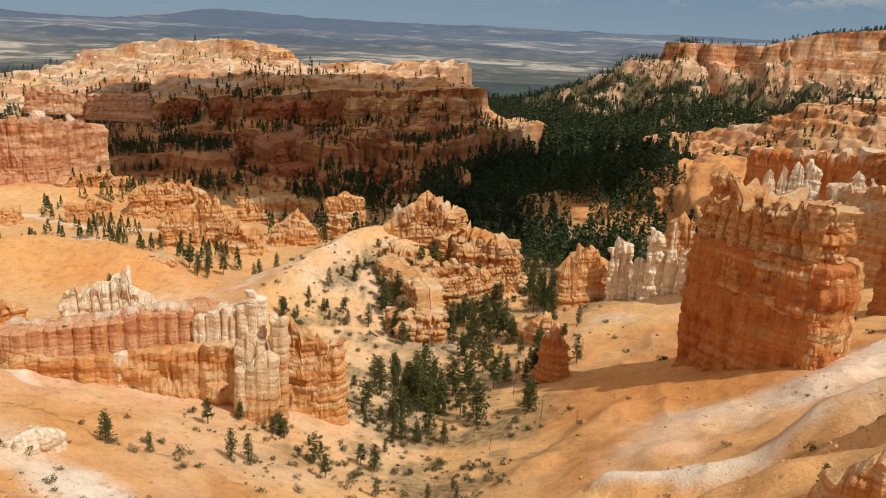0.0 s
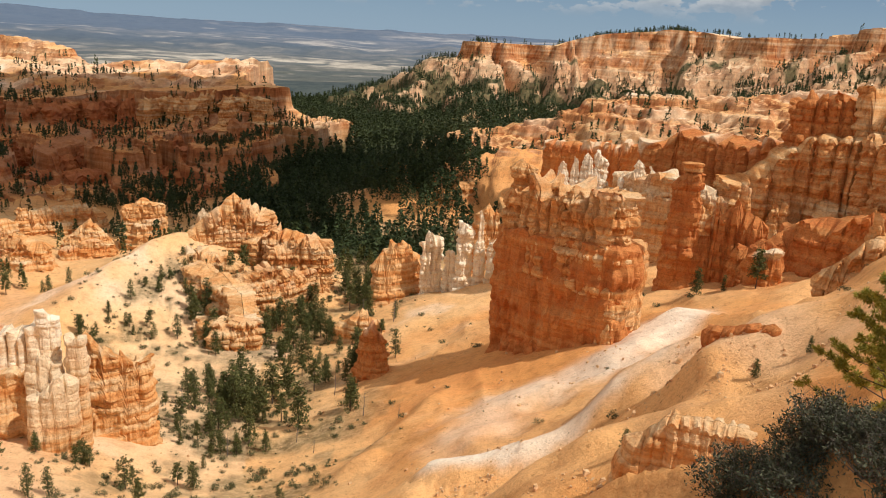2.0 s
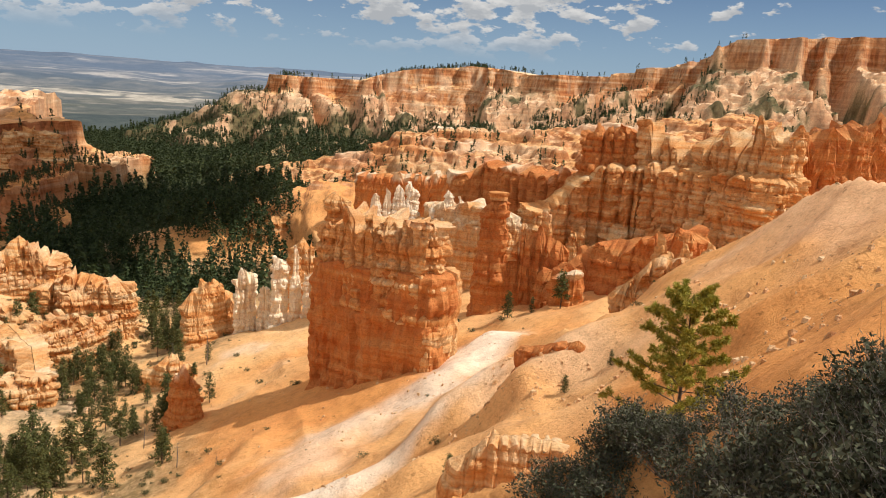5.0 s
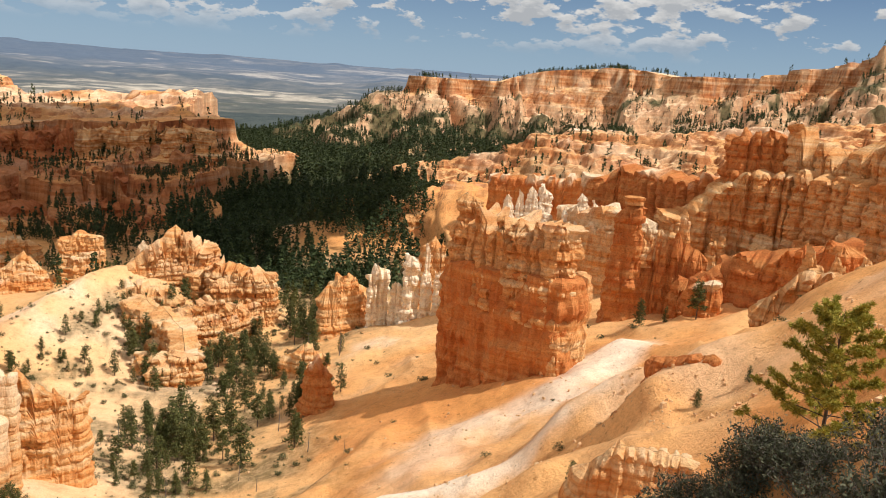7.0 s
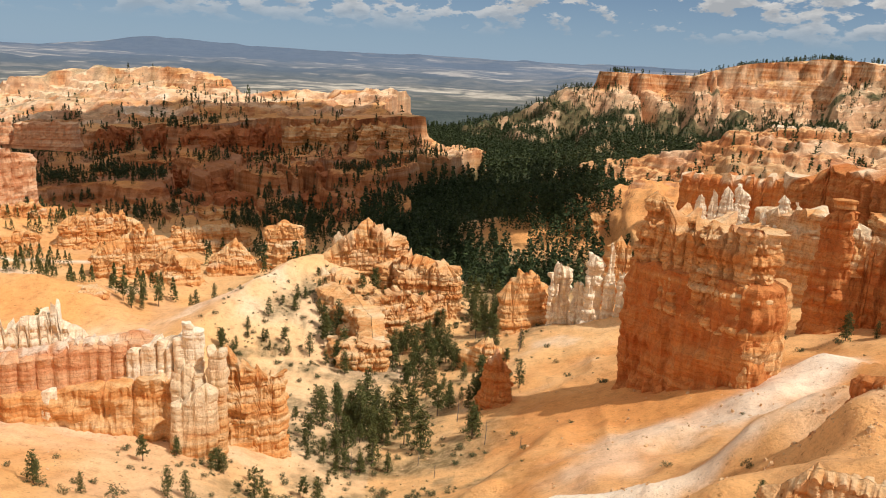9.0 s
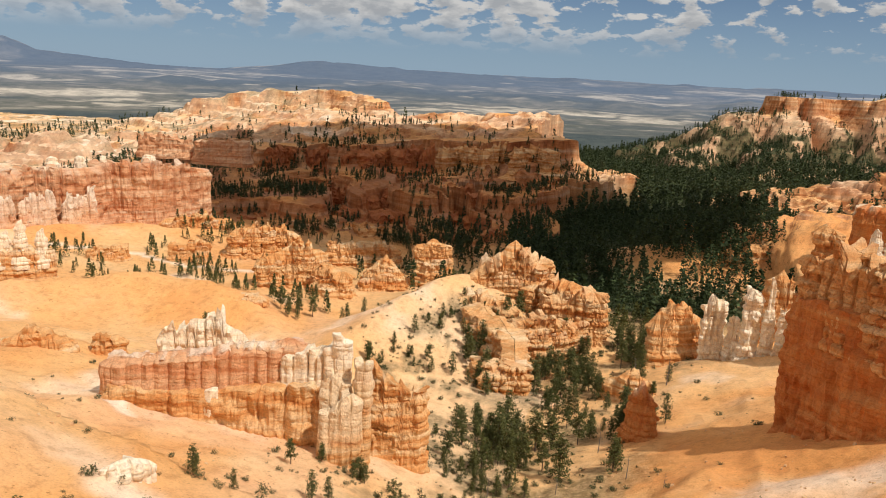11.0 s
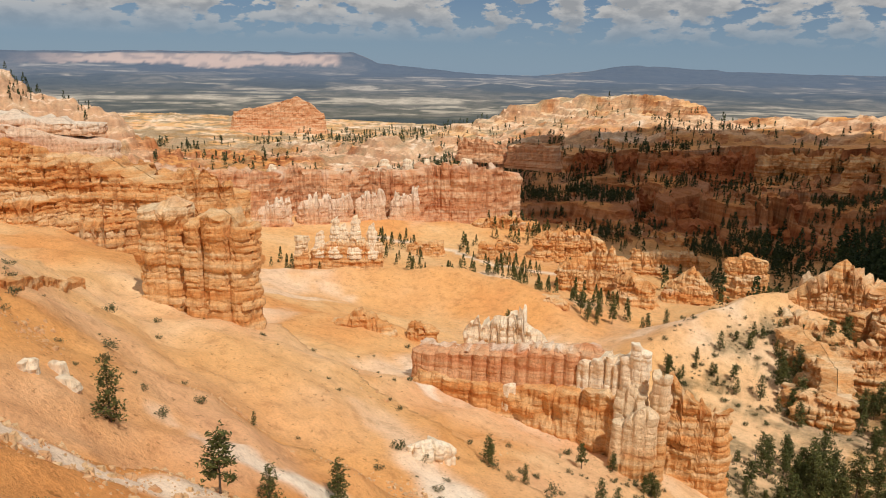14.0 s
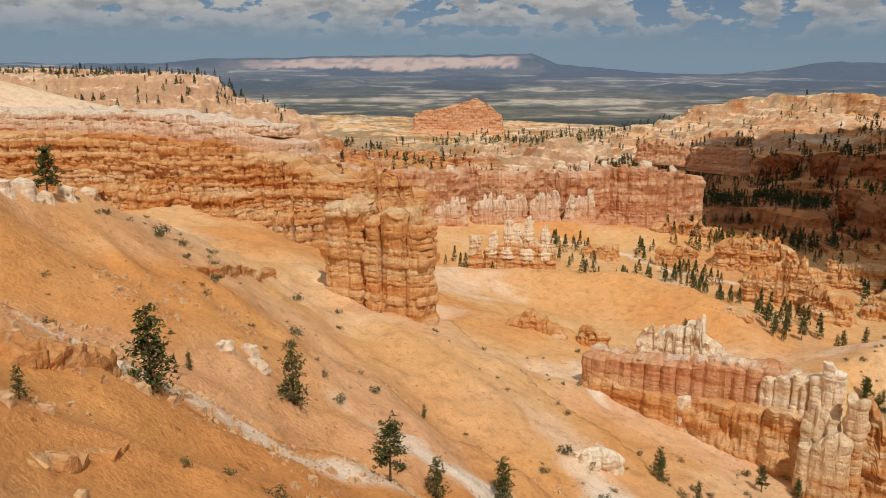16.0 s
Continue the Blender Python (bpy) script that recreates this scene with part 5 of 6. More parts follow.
def tubes(rows, sides=5):
    """Tapered sticks: rows of (start, end, radius at start, radius at end)."""
    V, Q = [], []
    for a, b, ra, rb in rows:
        a, b = np.array(a, float), np.array(b, float)
        d = b - a
        d = d / (np.linalg.norm(d) + 1e-9)
        u = np.cross(d, (0.0, 0.0, 1.0) if abs(d[2]) < 0.9 else (1.0, 0.0, 0.0))
        u /= np.linalg.norm(u)
        w = np.cross(d, u)
        k = len(V) * 2 * sides
        ang = np.arange(sides) * 2 * math.pi / sides
        ring = np.cos(ang)[:, None] * u + np.sin(ang)[:, None] * w
        V.append(np.concatenate([a + ring * ra, b + ring * rb]))
        i = np.arange(sides)
        j = (i + 1) % sides
        Q.append(np.column_stack([k + i, k + j, k + sides + j, k + sides + i]))
    return np.concatenate(V), np.concatenate(Q)


def leaves(centres, size, rng, flat=0.5, slim=0.45):
    """A small bent blade at each centre, turned at random."""
    n = len(centres)
    d = rng.normal(size=(n, 3))
    d[:, 2] *= flat
    d /= np.linalg.norm(d, axis=1)[:, None] + 1e-9
    e = np.cross(d, rng.normal(size=(n, 3)))
    e /= np.linalg.norm(e, axis=1)[:, None] + 1e-9
    s = size * rng.uniform(0.6, 1.3, (n, 1))
    c = np.asarray(centres)
    v = np.stack([c - d * s - e * s * slim * 0.4, c - d * s * 0.2 + e * s * slim, c + d * s, c + d * s * 0.1 - e * s * slim], 1)
    return v.reshape(-1, 3), np.arange(4 * n).reshape(n, 4)


def pine_meshes(seed, h, spread, limbs, blades, size, needle, low=0.15, trunk_r=0.018, per=4, slim=0.35, power=0.75):
    """A pine: a trunk with its limbs, and a crown of needle tufts along them."""
    rng = np.random.RandomState(seed)
    bend = rng.normal(size=2) * 0.02 * h
    mid = lambda f: np.array([bend[0] * f * f, bend[1] * f * f, h * f])
    rows = [(mid(i / 6), mid((i + 1) / 6), h * trunk_r * (1 - i / 6.4), h * trunk_r * (1 - (i + 1) / 6.4)) for i in range(6)]
    tufts = []
    for k in range(limbs):
        f = low + (0.97 - low) * (k + rng.rand()) / limbs
        a = k * 2.4 + rng.normal() * 0.5
        reach = spread * h * (1 - f) ** power * rng.uniform(0.55, 1.15) + 0.03 * h
        start = mid(f)
        end = start + np.array([math.cos(a) * reach, math.sin(a) * reach, reach * (0.35 * f - 0.12 + 0.15 * rng.normal())])
        rows.append((start, end, h * trunk_r * 0.35 * (1.1 - f), h * 0.002))
        n = max(2, int(blades * (0.35 + reach / (spread * h))))
        q = rng.uniform(0.35, 1.05, (n, 1))
        heart = start + (end - start) * q + rng.normal(size=(n, 3)) * (0.045 * h * np.array([1, 1, 0.6])) * (0.5 + 0.6 * q)
        tufts.append(np.repeat(heart, per, axis=0) + rng.normal(size=(n * per, 3)) * size * 0.55)
    tv, tq = tubes(rows)
    cv, cq = leaves(np.concatenate(tufts), size, rng, 0.8, slim)
    return grid_mesh("trunk", tv, tq, None, BARK), grid_mesh("crown", cv, cq, None, needle, smooth=False)


def tree(name, label, trunk, crown, category="pine tree", group=""):
    ob = new(name)
    for part_name, me in (("trunk", trunk), ("crown", crown)):
        p = new(part_name, me)
        p.parent = ob
    return tagged(ob, label, category, group)


def height_at(x, y):
    return float(ground(np.array([float(x)]), np.array([float(y)]))[0])


def stand(x, y, scale, turn, sink=0.15):
    return Matrix.LocRotScale((x, y, height_at(x, y) - sink), Euler((0, 0, turn)), (scale, scale, scale))


def plant(ob, x, y, scale, turn, z=None):
    z = height_at(x, y) if z is None else z
    c = copy_thing(ob, Matrix.Translation((x, y, z - 0.15)) @ Matrix.Rotation(turn, 4, "Z"))
    c.scale = (scale * 1.08, scale * 1.08, scale * 1.05)
    return c


KINDS = [tree("pine_tree", "dark green pine with an uneven conical crown", *pine_meshes(201 + k, 1.0, (0.22, 0.17, 0.27, 0.20)[k], (38, 44, 30, 34)[k], (11, 9, 13, 9)[k], (0.030, 0.027, 0.032, 0.028)[k], NEEDLES, (0.12, 0.06, 0.3, 0.18)[k]), group="pines on the slopes") for k in range(4)]
# single pines on the near slopes: x, y, height
NEAR_PINES = [(-47, 23, 6.0), (-60, 44, 6.2), (-43, 41, 5.6), (-47, 51, 4.6), (-48, 63, 5.4), (-62, 34, 1.8), (-98, 37, 6.5), (-63, 66, 2.0), (-50, 106, 5.0), (-43, 105, 3.4), (-55, 118, 3.0), (-23, 134, 6.5), (-4, 158, 5.5), (-26, 167, 6.5), (-17, 174, 7),
              (35, 62, 3.0), (108, 166, 7), (112, 161, 4.0), (118, 157, 9.5), (-33.4, 10.6, 1.6), (56, 72, 2.4), (61, 70, 2.0)]
rng = np.random.RandomState(5)
for i, (x, y, h) in enumerate(NEAR_PINES):
    k = KINDS[i % 4]
    if i < 4:
        k.matrix_basis = Matrix.Translation((x, y, height_at(x, y) - 0.15))
        k.scale = (h * 1.25, h * 1.25, h)
    else:
        plant(k, x, y, h, i * 1.7)


def scatter(count, box, wanted, seed):
    """Places inside a box of the plan, kept where the wish is high."""
    g = np.random.RandomState(seed)
    x, y = g.uniform(box[0], box[1], count * 14), g.uniform(box[2], box[3], count * 14)
    z = ground(x, y)
    ok = g.rand(len(x)) < wanted(x, y, z)
    return np.column_stack([x, y, z])[ok][:count]


def gully_wish(x, y, z):
    d, zg, side, _ = along(GULLY, x, y)
    return ss(34, 6, d + 10 * fbm(x / 20, y / 20, 0, 3, 131)) * ss(140, 180, y) * (ss(0.0, 0.4, fbm(x / 14, y / 14, 0, 3, 133)) + 0.4)


def basin_wish(x, y, z):
    near_dune = along(DUNES, x, y)[0] < 22
    near_crest = along(CREAM, x, y)[0] < 16
    return ss(-0.05, 0.5, fbm(x / 24, y / 24, 0, 3, 137)) * ss(-80, -88, z) * np.where(near_dune | near_crest, 0.03, 0.8)


def dune_back(x, y, z):
    d, _, side, _ = along(DUNES, x, y)
    return 0.8 * (side < 0) * ss(8, 14, d) * ss(48, 24, d)


def crest_flank(x, y, z):
    d, _, side, _ = along(CREAM, x, y)
    return 0.7 * (side > 0) * ss(6, 14, d) * ss(60, 40, d) * ss(-0.1, 0.3, fbm(x / 12, y / 12, 0, 3, 139))


def flank_wish(x, y, z):
    d, zg, side, _ = along(GULLY, x, y)
    return (side > 0) * ss(2, 8, d) * ss(44, 22, d - 12 * ss(230, 300, y)) * (0.25 + ss(-0.1, 0.3, fbm(x / 11, y / 11, 0, 3, 143)))


wild = []
for count, box, wish, hs, seed in ((185, (-70, 75, 140, 345), gully_wish, (4, 11.5), 1), (58, (-230, -85, 215, 330), dune_back, (4, 9), 4), (44, (-60, 20, 225, 300), crest_flank, (3, 7), 5), (95, (-2, 62, 195, 345), flank_wish, (4, 10), 6), (104, (-230, -20, 235, 420), basin_wish, (5, 10), 2), (90, (-260, -50, 300, 450), basin_wish, (3, 8), 7)):
    wild += [(x, y, z, rng.uniform(*hs)) for x, y, z in scatter(count, box, wish, seed)]
wild += [(x, y, z, rng.uniform(2.5, 6)) for x, y, z in scatter(48, (-48, 8, 118, 190), lambda x, y, z: 0.4 + 0 * x, 3)]
wild.sort(key=lambda p: math.hypot(p[0], p[1]))
for x, y, z, h in wild[:300]:
    plant(KINDS[int(rng.randint(4))], x, y, h, rng.uniform(0, 6.28), z)

# dead snags
def snag(seed, h):
    g = np.random.RandomState(seed)
    rows = [((0, 0, 0), (0.03 * h, 0, h * 0.6), 0.02 * h, 0.012 * h), ((0.03 * h, 0, h * 0.6), (0.02 * h, 0.02 * h, h), 0.012 * h, 0.003 * h)]
    for k in range(9):
        f = g.uniform(0.25, 0.95)
        a, l = g.uniform(0, 6.28), g.uniform(0.06, 0.2) * h
        rows.append(((0.025 * h, 0, f * h), (0.025 * h + l * math.cos(a), l * math.sin(a), f * h + l * 0.4), 0.006 * h, 0.002 * h))
    v, q = tubes(rows)
    return grid_mesh("snag", v, q, None, DEAD)


for i, (x, y, h) in enumerate(((-17, 178, 9), (-6, 157, 6), (9, 160, 5), (24, 161, 6), (20, 185, 6.5), (36, 250, 9), (45, 240, 10), (-2, 200, 7), (12, 150, 4), (30, 150, 3.5))):
    ob = new("dead_tree", snag(300 + i, h))
    ob.location = (x, y, height_at(x, y) - 0.2)
    tagged(ob, "bare grey dead tree trunk with stub branches", "dead tree", "dead trees")


# shrubs dotted over the clay
def bush_mesh(seed, mat):
    g = np.random.RandomState(seed)
    n = 190
    lobes = g.normal(size=(7, 3)) * np.array([0.32, 0.26, 0.10]) + np.array([0, 0, 0.24])
    c = lobes[g.randint(7, size=n)] + g.normal(size=(n, 3)) * np.array([0.13, 0.13, 0.10])
    c[:, 2] = np.abs(c[:, 2]) + 0.03
    v, q = leaves(c, 0.085, g, 0.9, 0.35)
    return grid_mesh("shrub", v, q, None, mat, smooth=False)


BUSHES = [bush_mesh(400 + k, SCRUB) for k in range(3)]


def slope_wish(x, y, z):
    d, zg, _, _ = along(GULLY, x, y)
    return 0.12 + ss(0.1, 0.7, fbm(x / 18, y / 18, 0, 3, 141)) * 0.6 + 0.6 * ss(25, 5, d)


places = np.concatenate([scatter(130, (-60, 20, 225, 310), lambda x, y, z: ss(-0.1, 0.5, fbm(x / 14, y / 14, 0, 3, 145)), 14), scatter(190, (-110, 110, 60, 240), slope_wish, 11), scatter(420, (-45, 60, 130, 300), lambda x, y, z: ss(42, 12, along(GULLY, x, y)[0]) * ss(-0.2, 0.4, fbm(x / 10, y / 10, 0, 3, 147)), 16), scatter(260, (-60, 15, 230, 300), crest_flank, 17), scatter(150, (-120, -20, 15, 130), slope_wish, 12), scatter(70, (-50, 12, 120, 190), slope_wish, 15), scatter(190, (-50, 14, 100, 175), lambda x, y, z: 0.15 + ss(0.0, 0.5, fbm(x / 8, y / 8, 0, 3, 149)), 18), scatter(50, (-40, 60, 220, 320), slope_wish, 13)])
places = places[np.hypot(places[:, 0], places[:, 1]) > 22]
places = places[np.argsort(np.hypot(places[:, 0], places[:, 1]))]
rest, flat = [], np.array([v.co[:] for v in BUSHES[0].vertices])
for k, (x, y, z) in enumerate(places):
    s = (0.5 + 1.9 * rng.rand() ** 2) * (0.7 if math.hypot(x, y) < 90 else 1.0)
    turn = rng.uniform(0, 6)
    if k < 280:
        ob = new("shrub", BUSHES[int(rng.randint(3))])
        ob.matrix_basis = Matrix.LocRotScale((x, y, z - 0.05), Euler((0, 0, turn)), (s, s, s * rng.uniform(0.8, 1.2)))
        tagged(ob, "low dusty green shrub on bare clay", "shrub", "shrubs on the slopes")
    else:
        c, n = math.cos(turn), math.sin(turn)
        rest.append(np.column_stack([(flat[:, 0] * c - flat[:, 1] * n) * s + x, (flat[:, 0] * n + flat[:, 1] * c) * s + y, flat[:, 2] * s + z - 0.05]))
if rest:
    rest = np.concatenate(rest)
    tagged(new("scrub", grid_mesh("scrub", rest, np.arange(len(rest)).reshape(-1, 4), None, SCRUB, smooth=False)), "scattered dusty green scrub on a clay ridge", "scrub", kind="stuff")


# the forest in the valley and the woods on the far slopes
def forest(name, label, places, heights, blades, mat, seed):
    g = np.random.RandomState(seed)
    V, n = [], len(places)
    shapes = []
    for k in range(5):
        f = g.rand(blades) ** 0.8
        a = g.uniform(0, 6.28, blades)
        rad = (0.17, 0.21, 0.15, 0.23, 0.19)[k] * (1 - f) ** 0.9 * g.uniform(0.2, 1.0, blades) ** 0.6 + 0.006
        c = np.column_stack([np.cos(a) * rad, np.sin(a) * rad, 0.10 + 0.9 * f])
        v, _ = leaves(c, 0.055 if blades > 80 else 0.085 if blades > 40 else 0.11, g, 0.8, 0.45)
        shapes.append(v)
    for i, (x, y, z) in enumerate(places):
        h, a = heights[i], g.uniform(0, 6.28)
        v = shapes[i % 5] * np.array([h * 1.1, h * 1.1, h])
        V.append(np.column_stack([v[:, 0] * math.cos(a) - v[:, 1] * math.sin(a) + x, v[:, 0] * math.sin(a) + v[:, 1] * math.cos(a) + y, v[:, 2] + z - 0.3]))
    V = np.concatenate(V)
    ob = new(name, grid_mesh(name, V, np.arange(len(V)).reshape(-1, 4), None, mat, smooth=False))
    return tagged(ob, label, "forest", kind="stuff")


def valley_wish(x, y, z):
    d, zg, side, _ = along(GULLY, x, y)
    r = np.hypot(x, y)
    edge = z - zg + 8 * fbm(x / 40, y / 40, 0, 3, 151) - 14 * ss(0, 60, x) * ss(540, 620, r)
    edge = edge - 22 * ss(60, 20, along(DOME, x, y)[0]) * ss(175, 120, x)
    return ss(13, 3, edge) * ss(310, 400, r + 30 * fbm(x / 30, y / 30, 0, 2, 153)) * ss(1900, 1500, r) * np.where(x < -15, 0.12, 1.0)


def far_wish(x, y, z):
    d, zg, side, _ = along(GULLY, x, y)
    r = np.hypot(x, y)
    n = fbm(x / 60, y / 60, 0, 4, 157)
    w = ss(-0.1, 0.4, n + 0.6 * ((x > 60) & (z < -20)) + 0.35 * ((x < 60) & (x > -380) & (r < 760))) * ss(480, 560, r) * ss(1800, 1600, r) * ss(14, 22, z - zg)
    w = w * (0.25 + 0.75 * ss(110, 60, z - zg)) + 0.35 * ss(45, 25, along(BLUFF, x, y)[0]) * (z > 5) * ss(0.2, 0.4, n)
    w = w * np.where((x < 60) & (x > -420) & (r < 790) & (z > -66), 0.12, 1.0)
    w = w * (1 - 0.7 * ss(120, 70, along(MESA, x, y)[0]))
    return w * np.where(x < -380, 0.7, 1.0)


g = np.random.RandomState(9)
near_wood = scatter(1700, (-60, 220, 310, 640), valley_wish, 21)
far_wood = scatter(3000, (-40, 420, 600, 1700), valley_wish, 22)
slopes = scatter(4000, (-700, 900, 420, 1750), far_wish, 23)
def talus_wish(x, y, z):
    db = along(BLUFF, x, y)[0]
    n = fbm(x / 60, y / 60, 0, 4, 157)
    return ss(35, 60, db) * ss(460, 330, db) * (0.05 + ss(-0.25, 0.45, n + 0.75 * ss(-45, -100, z)))


def face_wish(x, y, z):
    behind = along(SHADE, x, y)[2] > 0
    return (0.06 + 1.3 * ss(0.2, 0.45, fbm(x / 28, y / 28, 0, 4, 171)) + 0.25 * ss(-60, 20, x)) * ss(-55, -61, z) * np.where(behind, 0.12, 1.0)


talus = scatter(7500, (60, 820, 560, 1480), talus_wish, 24)
face = scatter(2600, (-380, 50, 440, 745), face_wish, 25)
table_top = scatter(260, (-900, -540, 180, 420), lambda x, y, z: 1.0 * (z > -17), 27)
table_side = scatter(220, (-900, -540, 120, 420), lambda x, y, z: 0.9 * (z > -48) * (z < -18) * ss(130, 60, along(TABLE, x, y)[0]), 28)
toe = scatter(160, (-130, 20, 375, 500), face_wish, 26)
forest("wooded_slope", "dark pines thick on slopes below a cliff", talus, g.uniform(5, 12, len(talus)), 34, FOREST, 34)
forest("ridge_pines", "dark pines dotted over a shaded rock ridge", np.concatenate([face, toe, table_top, table_side]), g.uniform(4, 9, len(face) + len(toe) + len(table_top) + len(table_side)), 60, FOREST, 35)
forest("forest", "dense dark green pine forest on a valley floor", near_wood, g.uniform(8, 20, len(near_wood)), 90, FOREST, 31)
forest("forest", "distant dark green pine forest filling a valley", far_wood, g.uniform(11, 22, len(far_wood)), 46, FOREST, 32)
forest("scattered_pines", "scattered dark pines dotted over far rocky slopes", slopes, g.uniform(4, 11, len(slopes)), 34, FOREST, 33)

forest("basin_pines", "dark pines in loose rows on a clay basin", [p[:3] for p in wild[300:]], [p[3] for p in wild[300:]], 160, NEEDLES, 36)

# loose stones on the near slopes
def stones(places, seed):
    g = np.random.RandomState(seed)
    base = np.array([(-1, -1, -1), (1, -1, -1), (1, 1, -1), (-1, 1, -1), (-0.7, -0.7, 0.8), (0.7, -0.7, 0.9), (0.7, 0.7, 0.8), (-0.7, 0.7, 0.7)], float)
    q = np.array([(4, 5, 6, 7), (0, 1, 5, 4), (1, 2, 6, 5), (2, 3, 7, 6), (3, 0, 4, 7)])
    V, Q = [], []
    for i, (x, y, z) in enumerate(places):
        s = 0.07 + 0.30 * g.rand() ** 5
        a = g.uniform(0, 6.28)
        v = base * s * g.uniform(0.6, 1.2, 3) + g.normal(size=(8, 3)) * s * 0.2
        V.append(np.column_stack([v[:, 0] * math.cos(a) - v[:, 1] * math.sin(a) + x, v[:, 0] * math.sin(a) + v[:, 1] * math.cos(a) + y, v[:, 2] + z + 0.3 * s]))
        Q.append(q + 8 * i)
    V = np.concatenate(V)
    tagged(new("loose_stones", grid_mesh("loose_stones", V, np.concatenate(Q), np.zeros((len(V), 3)) + np.array([0.35, 0, 0]), ROCK, smooth=False)), "orange and pale loose stones strewn over clay slopes", "stones", kind="stuff")


def stone_wish(x, y, z):
    r = np.hypot(x, y)
    return ss(0.0, 0.6, fbm(x / 9, y / 9, 0, 3, 161)) * ss(18, 26, r) + 0.9 * ss(3, 1, flat_dist(GRAVEL, x, y)) * ss(20, 30, r)


stones(np.concatenate([scatter(3200, (-80, -15, 5, 85), stone_wish, 51), scatter(1300, (15, 75, 25, 110), stone_wish, 52), scatter(900, (-90, 90, 80, 200), stone_wish, 53)]), 54)

# ---- the near bank ----
def young_pine(seed, h):
    """An open young pine: upswept limbs with side twigs, each ending in brushes of long needles."""
    g = np.random.RandomState(seed)
    rows = [((0, 0, h * i / 8), (0, 0, h * (i + 1) / 8), h * 0.016 * (1 - i / 8.5), h * 0.016 * (1 - (i + 1) / 8.5)) for i in range(8)]
    tips, ways = [], []
    for k in range(40):
        f = 0.10 + 0.86 * (k + g.rand()) / 40
        a = k * 2.4 + g.normal() * 0.3
        reach = h * (0.44 * (1 - f) ** 0.7 * g.uniform(0.65, 1.1) + 0.04)
        out = np.array([math.cos(a), math.sin(a), 0.0])
        start = np.array([0, 0, h * f])
        mid = start + out * reach * 0.6 + np.array([0, 0, reach * (0.05 + 0.3 * f)])
        end = mid + out * reach * 0.4 + np.array([0, 0, reach * (0.16 + 0.25 * f)])
        r0 = h * 0.0052 * (1.15 - f)
        rows += [(start, mid, r0, r0 * 0.6), (mid, end, r0 * 0.6, r0 * 0.25)]
        side = np.array([-out[1], out[0], 0.0])
        for j in range(10):
            q = g.uniform(0.3, 1.0)
            p = start + (mid - start) * q / 0.6 if q < 0.6 else mid + (end - mid) * (q - 0.6) / 0.4
            way = out * 0.6 + side * g.choice((-1, 1)) * g.uniform(0.3, 1.0) + np.array([0, 0, g.uniform(0.0, 1.1)])
            way /= np.linalg.norm(way)
            tip = p + way * h * g.uniform(0.03, 0.075)
            rows.append((p, tip, r0 * 0.35, r0 * 0.15))
            for back in (0.0, 0.5):
                tips.append(tip + (p - tip) * back)
                ways.append(way)
        tips.append(end)
        ways.append(out)
    tips, ways = np.repeat(np.array(tips), 56, axis=0), np.repeat(np.array(ways), 56, axis=0)
    d = g.normal(size=tips.shape) + ways * 0.9
    d /= np.linalg.norm(d, axis=1)[:, None]
    e = np.cross(d, g.normal(size=d.shape))
    e /= np.linalg.norm(e, axis=1)[:, None]
    ln = g.uniform(0.20, 0.40, (len(d), 1))
    v = np.stack([tips - e * 0.008, tips + d * ln * 0.6 - e * 0.024, tips + d * ln, tips + d * ln * 0.6 + e * 0.024], 1).reshape(-1, 3)
    tv, tq = tubes(rows)
    return grid_mesh("trunk", tv, tq, None, BARK), grid_mesh("crown", v, np.arange(len(v)).reshape(-1, 4), None, NEEDLES_NEAR, smooth=False)


hero = tree("pine_tree", "young yellow green pine leaning over the near slope", *young_pine(77, 9.4))
hero.location = (34.5, 33.0, height_at(34.5, 33.0) - 0.2)


def sage_mesh(seed, n=1440):
    """A sagebrush: thin bare twigs fanning up, with small leaves along them."""
    g = np.random.RandomState(seed)
    rows, c = [], []
    for k in range(80):
        a, f = g.uniform(0, 6.28), g.rand() ** 0.6
        base = np.array([math.cos(a) * f * 0.15, math.sin(a) * f * 0.15, 0.0])
        tip = np.array([math.cos(a) * f * 0.75, math.sin(a) * f * 0.7, g.uniform(0.45, 1.0) * (1 - 0.45 * f)])
        m = (base + tip) / 2 + g.normal(size=3) * 0.05
        rows += [(base, m, 0.008, 0.005), (m, tip, 0.005, 0.0015)]
        for j in range(2):
            s = m + (tip - m) * g.rand()
            rows.append((s, s + g.normal(size=3) * 0.1 + np.array([0, 0, 0.1]), 0.003, 0.001))
        q = g.uniform(0.2, 1.0, (n // 80, 1))
        c.append(m + (tip - m) * q + g.normal(size=(n // 80, 3)) * 0.05)
    tv, tq = tubes(rows, 3)
    lv, lq = leaves(np.concatenate(c), 0.034, g, 1.0, 0.4)
    return grid_mesh("branchwork", tv, tq, None, TWIG), grid_mesh("foliage", lv, lq, None, SAGE, smooth=False)


def sage(seed):
    ob = new("sagebrush")
    for nm, me in zip(("branchwork", "foliage"), sage_mesh(seed)):
        new(nm, me).parent = ob
    return tagged(ob, "grey green twiggy sagebrush on the near bank", "shrub", "sagebrush on the near bank")


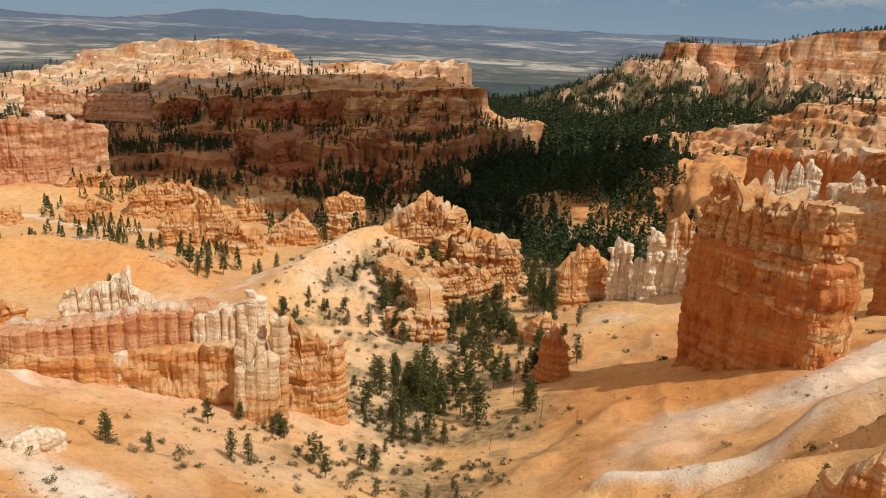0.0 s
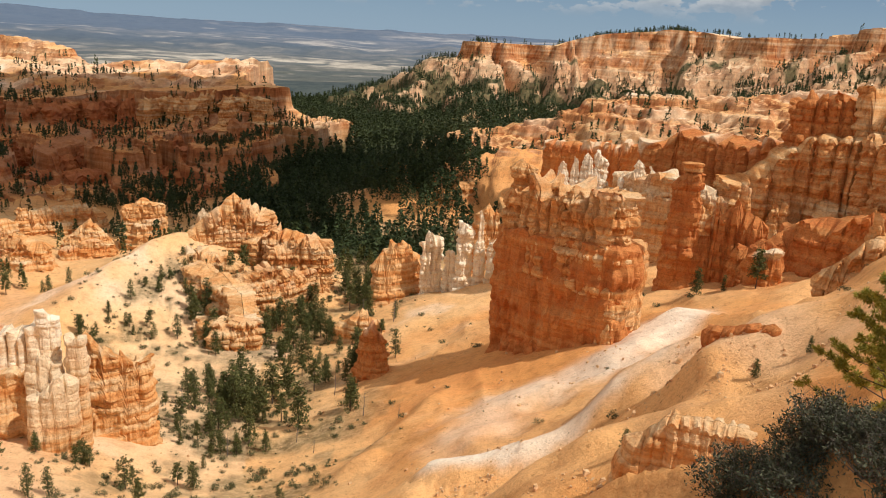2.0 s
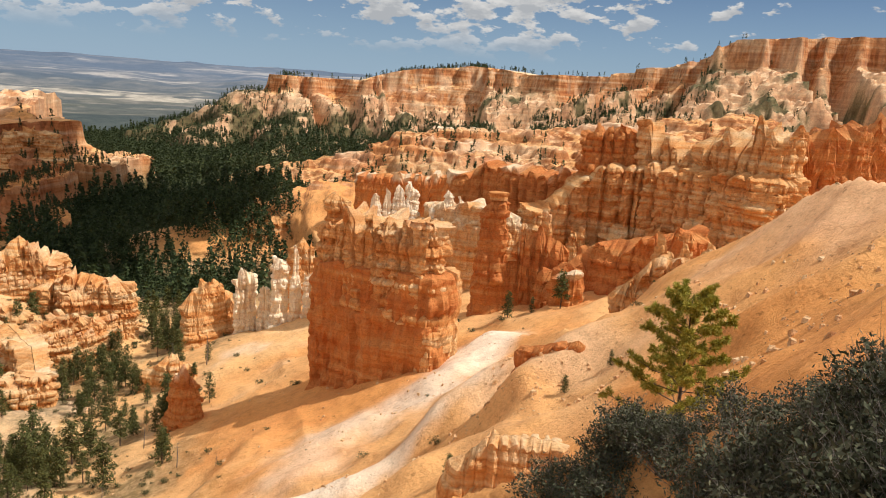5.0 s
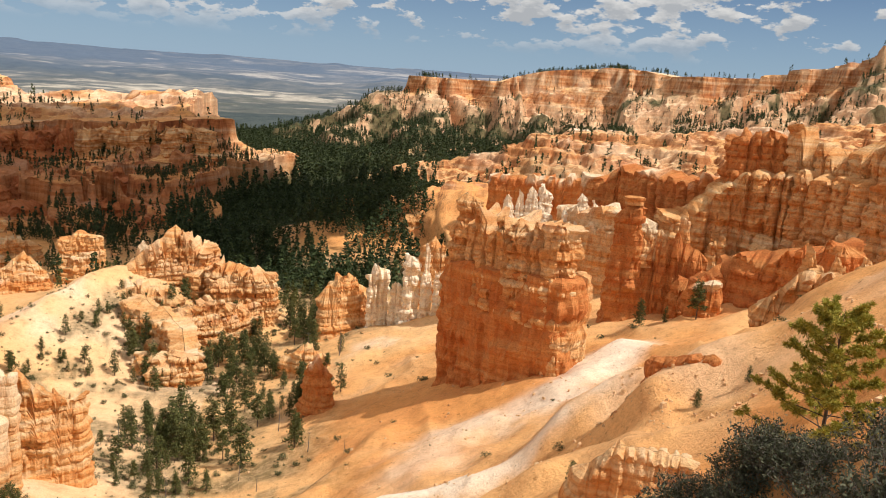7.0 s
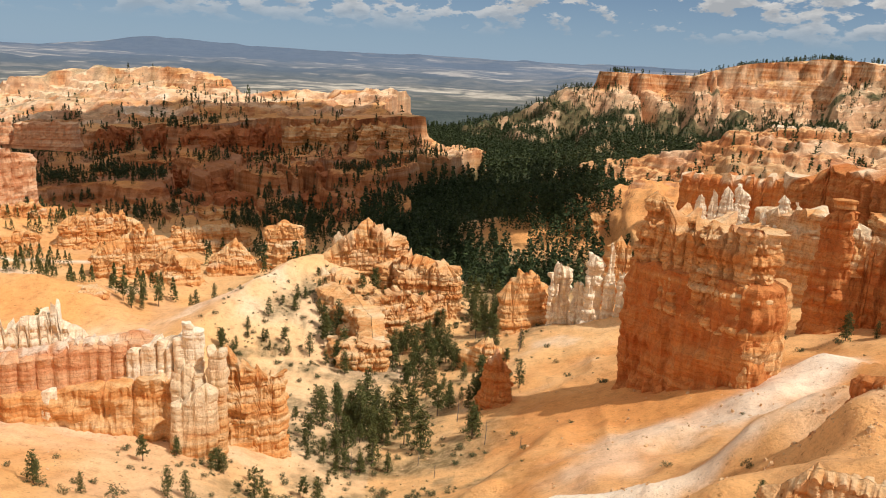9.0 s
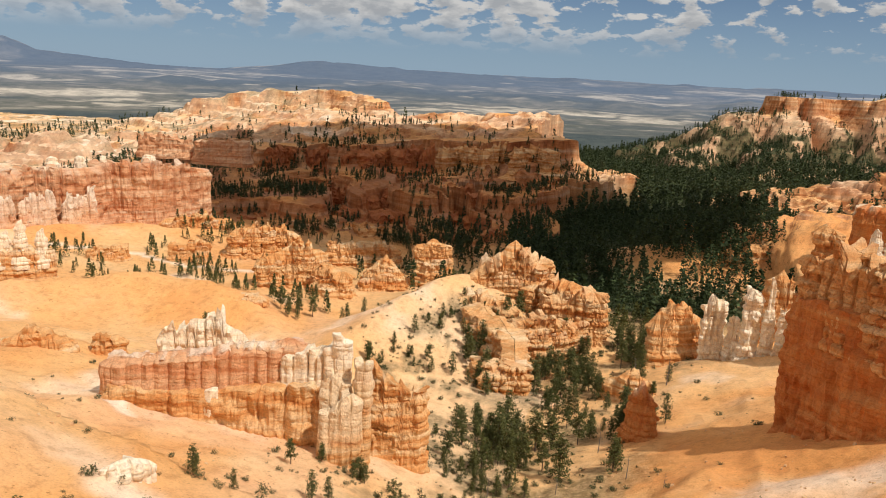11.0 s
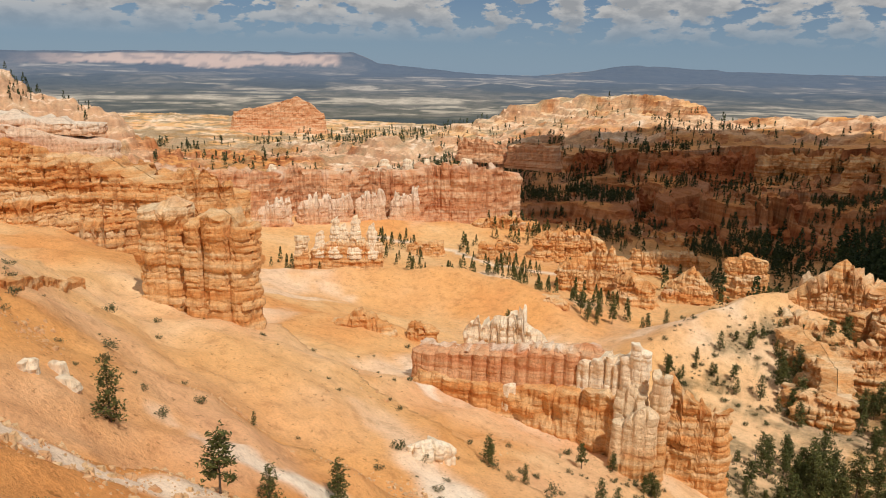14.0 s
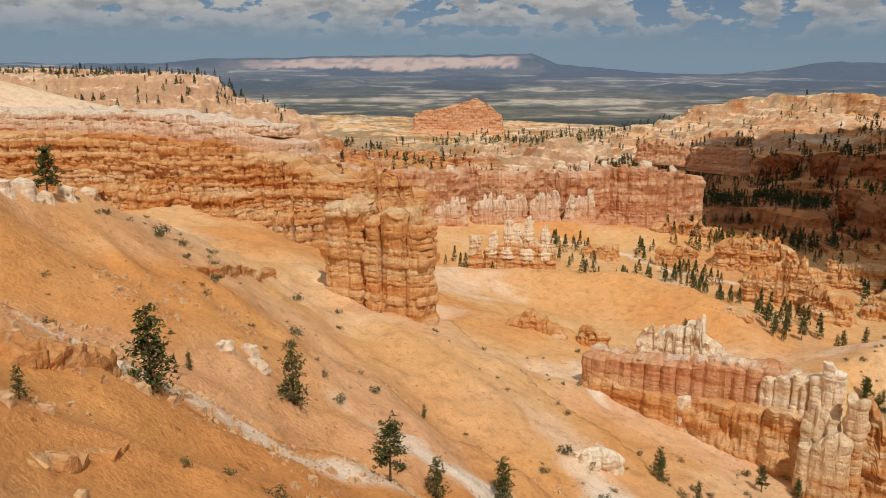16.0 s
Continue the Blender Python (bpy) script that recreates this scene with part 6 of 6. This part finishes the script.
SAGES = [sage(500 + k) for k in range(4)]
bx, by = g.uniform(2, 17, 4000), g.uniform(-1, 16, 4000)
bd, _, bs, _ = along(SHELF, bx, by)
keep = (bd < np.where(bs > 0, 4.0, 5.0)) & (np.hypot(bx, by) > 4.2) & (bx > 0.76 * by)
spots = list(zip(bx[keep], by[keep]))[:290]
for k, (x, y) in enumerate(spots):
    s = g.uniform(0.75, 1.25) * (1 + 0.4 * float(ss(0.95, 1.4, x / max(y, 0.1))))
    ob = SAGES[k] if k < 4 else copy_thing(SAGES[k % 4], Matrix.Identity(4))
    ob.matrix_basis = Matrix.LocRotScale((x, y, height_at(x, y) - 0.06), Euler((0.1 * g.normal(), 0.1 * g.normal(), g.uniform(0, 6))), (s, s, s * g.uniform(0.8, 1.1)))


# ---- clouds overhead that shade the ridge and the forest ----
def cloud_mesh(seed, blobs, thick):
    g = np.random.RandomState(seed)
    V, Q, k = [], [], 0
    nu, nv = 28, 14
    for x, y, r in blobs:
        th, ph = np.meshgrid(np.linspace(0, 2 * math.pi, nu, endpoint=False), np.linspace(0.02, math.pi - 0.02, nv))
        d = np.stack([np.sin(ph) * np.cos(th), np.sin(ph) * np.sin(th), np.cos(ph)], -1)
        s = r * (1 + 0.22 * fbm(d[..., 0] * 2 + x, d[..., 1] * 2 + y, d[..., 2] * 2, 3, seed))
        p = d * s[..., None]
        p[..., 2] = np.where(p[..., 2] > 0, p[..., 2] * thick, p[..., 2] * thick * 0.25)
        idx = np.arange(nu * nv).reshape(nv, nu) + k
        V.append((p + np.array([x, y, 0])).reshape(-1, 3))
        Q.append(np.stack([idx[:-1], idx[1:], np.roll(idx, -1, 1)[1:], np.roll(idx, -1, 1)[:-1]], -1).reshape(-1, 4))
        k += nu * nv
    return grid_mesh("cloud", np.concatenate(V), np.concatenate(Q), None, CLOUD)


CLOUD, ct, cb = material("cloud_vapour", 1.0)
ct.links.new(ramp(ct, noise_tex(ct, ct.nodes.new("ShaderNodeNewGeometry").outputs["Position"], 0.01, 5), [(0.3, (0.80, 0.80, 0.82)), (0.7, (0.93, 0.93, 0.93))]), cb.inputs["Base Color"])
CLOUD_Z = 520.0
shift = (to_sun.x / to_sun.z * (CLOUD_Z + 85), to_sun.y / to_sun.z * (CLOUD_Z + 85))
cloud = new("cloud", cloud_mesh(3, [(-250, 640, 75), (-170, 560, 90), (-80, 480, 85), (-110, 640, 110), (0, 450, 70), (20, 560, 110), (60, 480, 60), (-70, 690, 85), (80, 620, 70), (-190, 690, 80), (-170, 770, 85), (-260, 730, 70), (-85, 775, 65)], 0.45))
cloud.location = (shift[0], shift[1], CLOUD_Z)
tagged(cloud, "white fair weather cloud drifting over the canyon", "cloud")
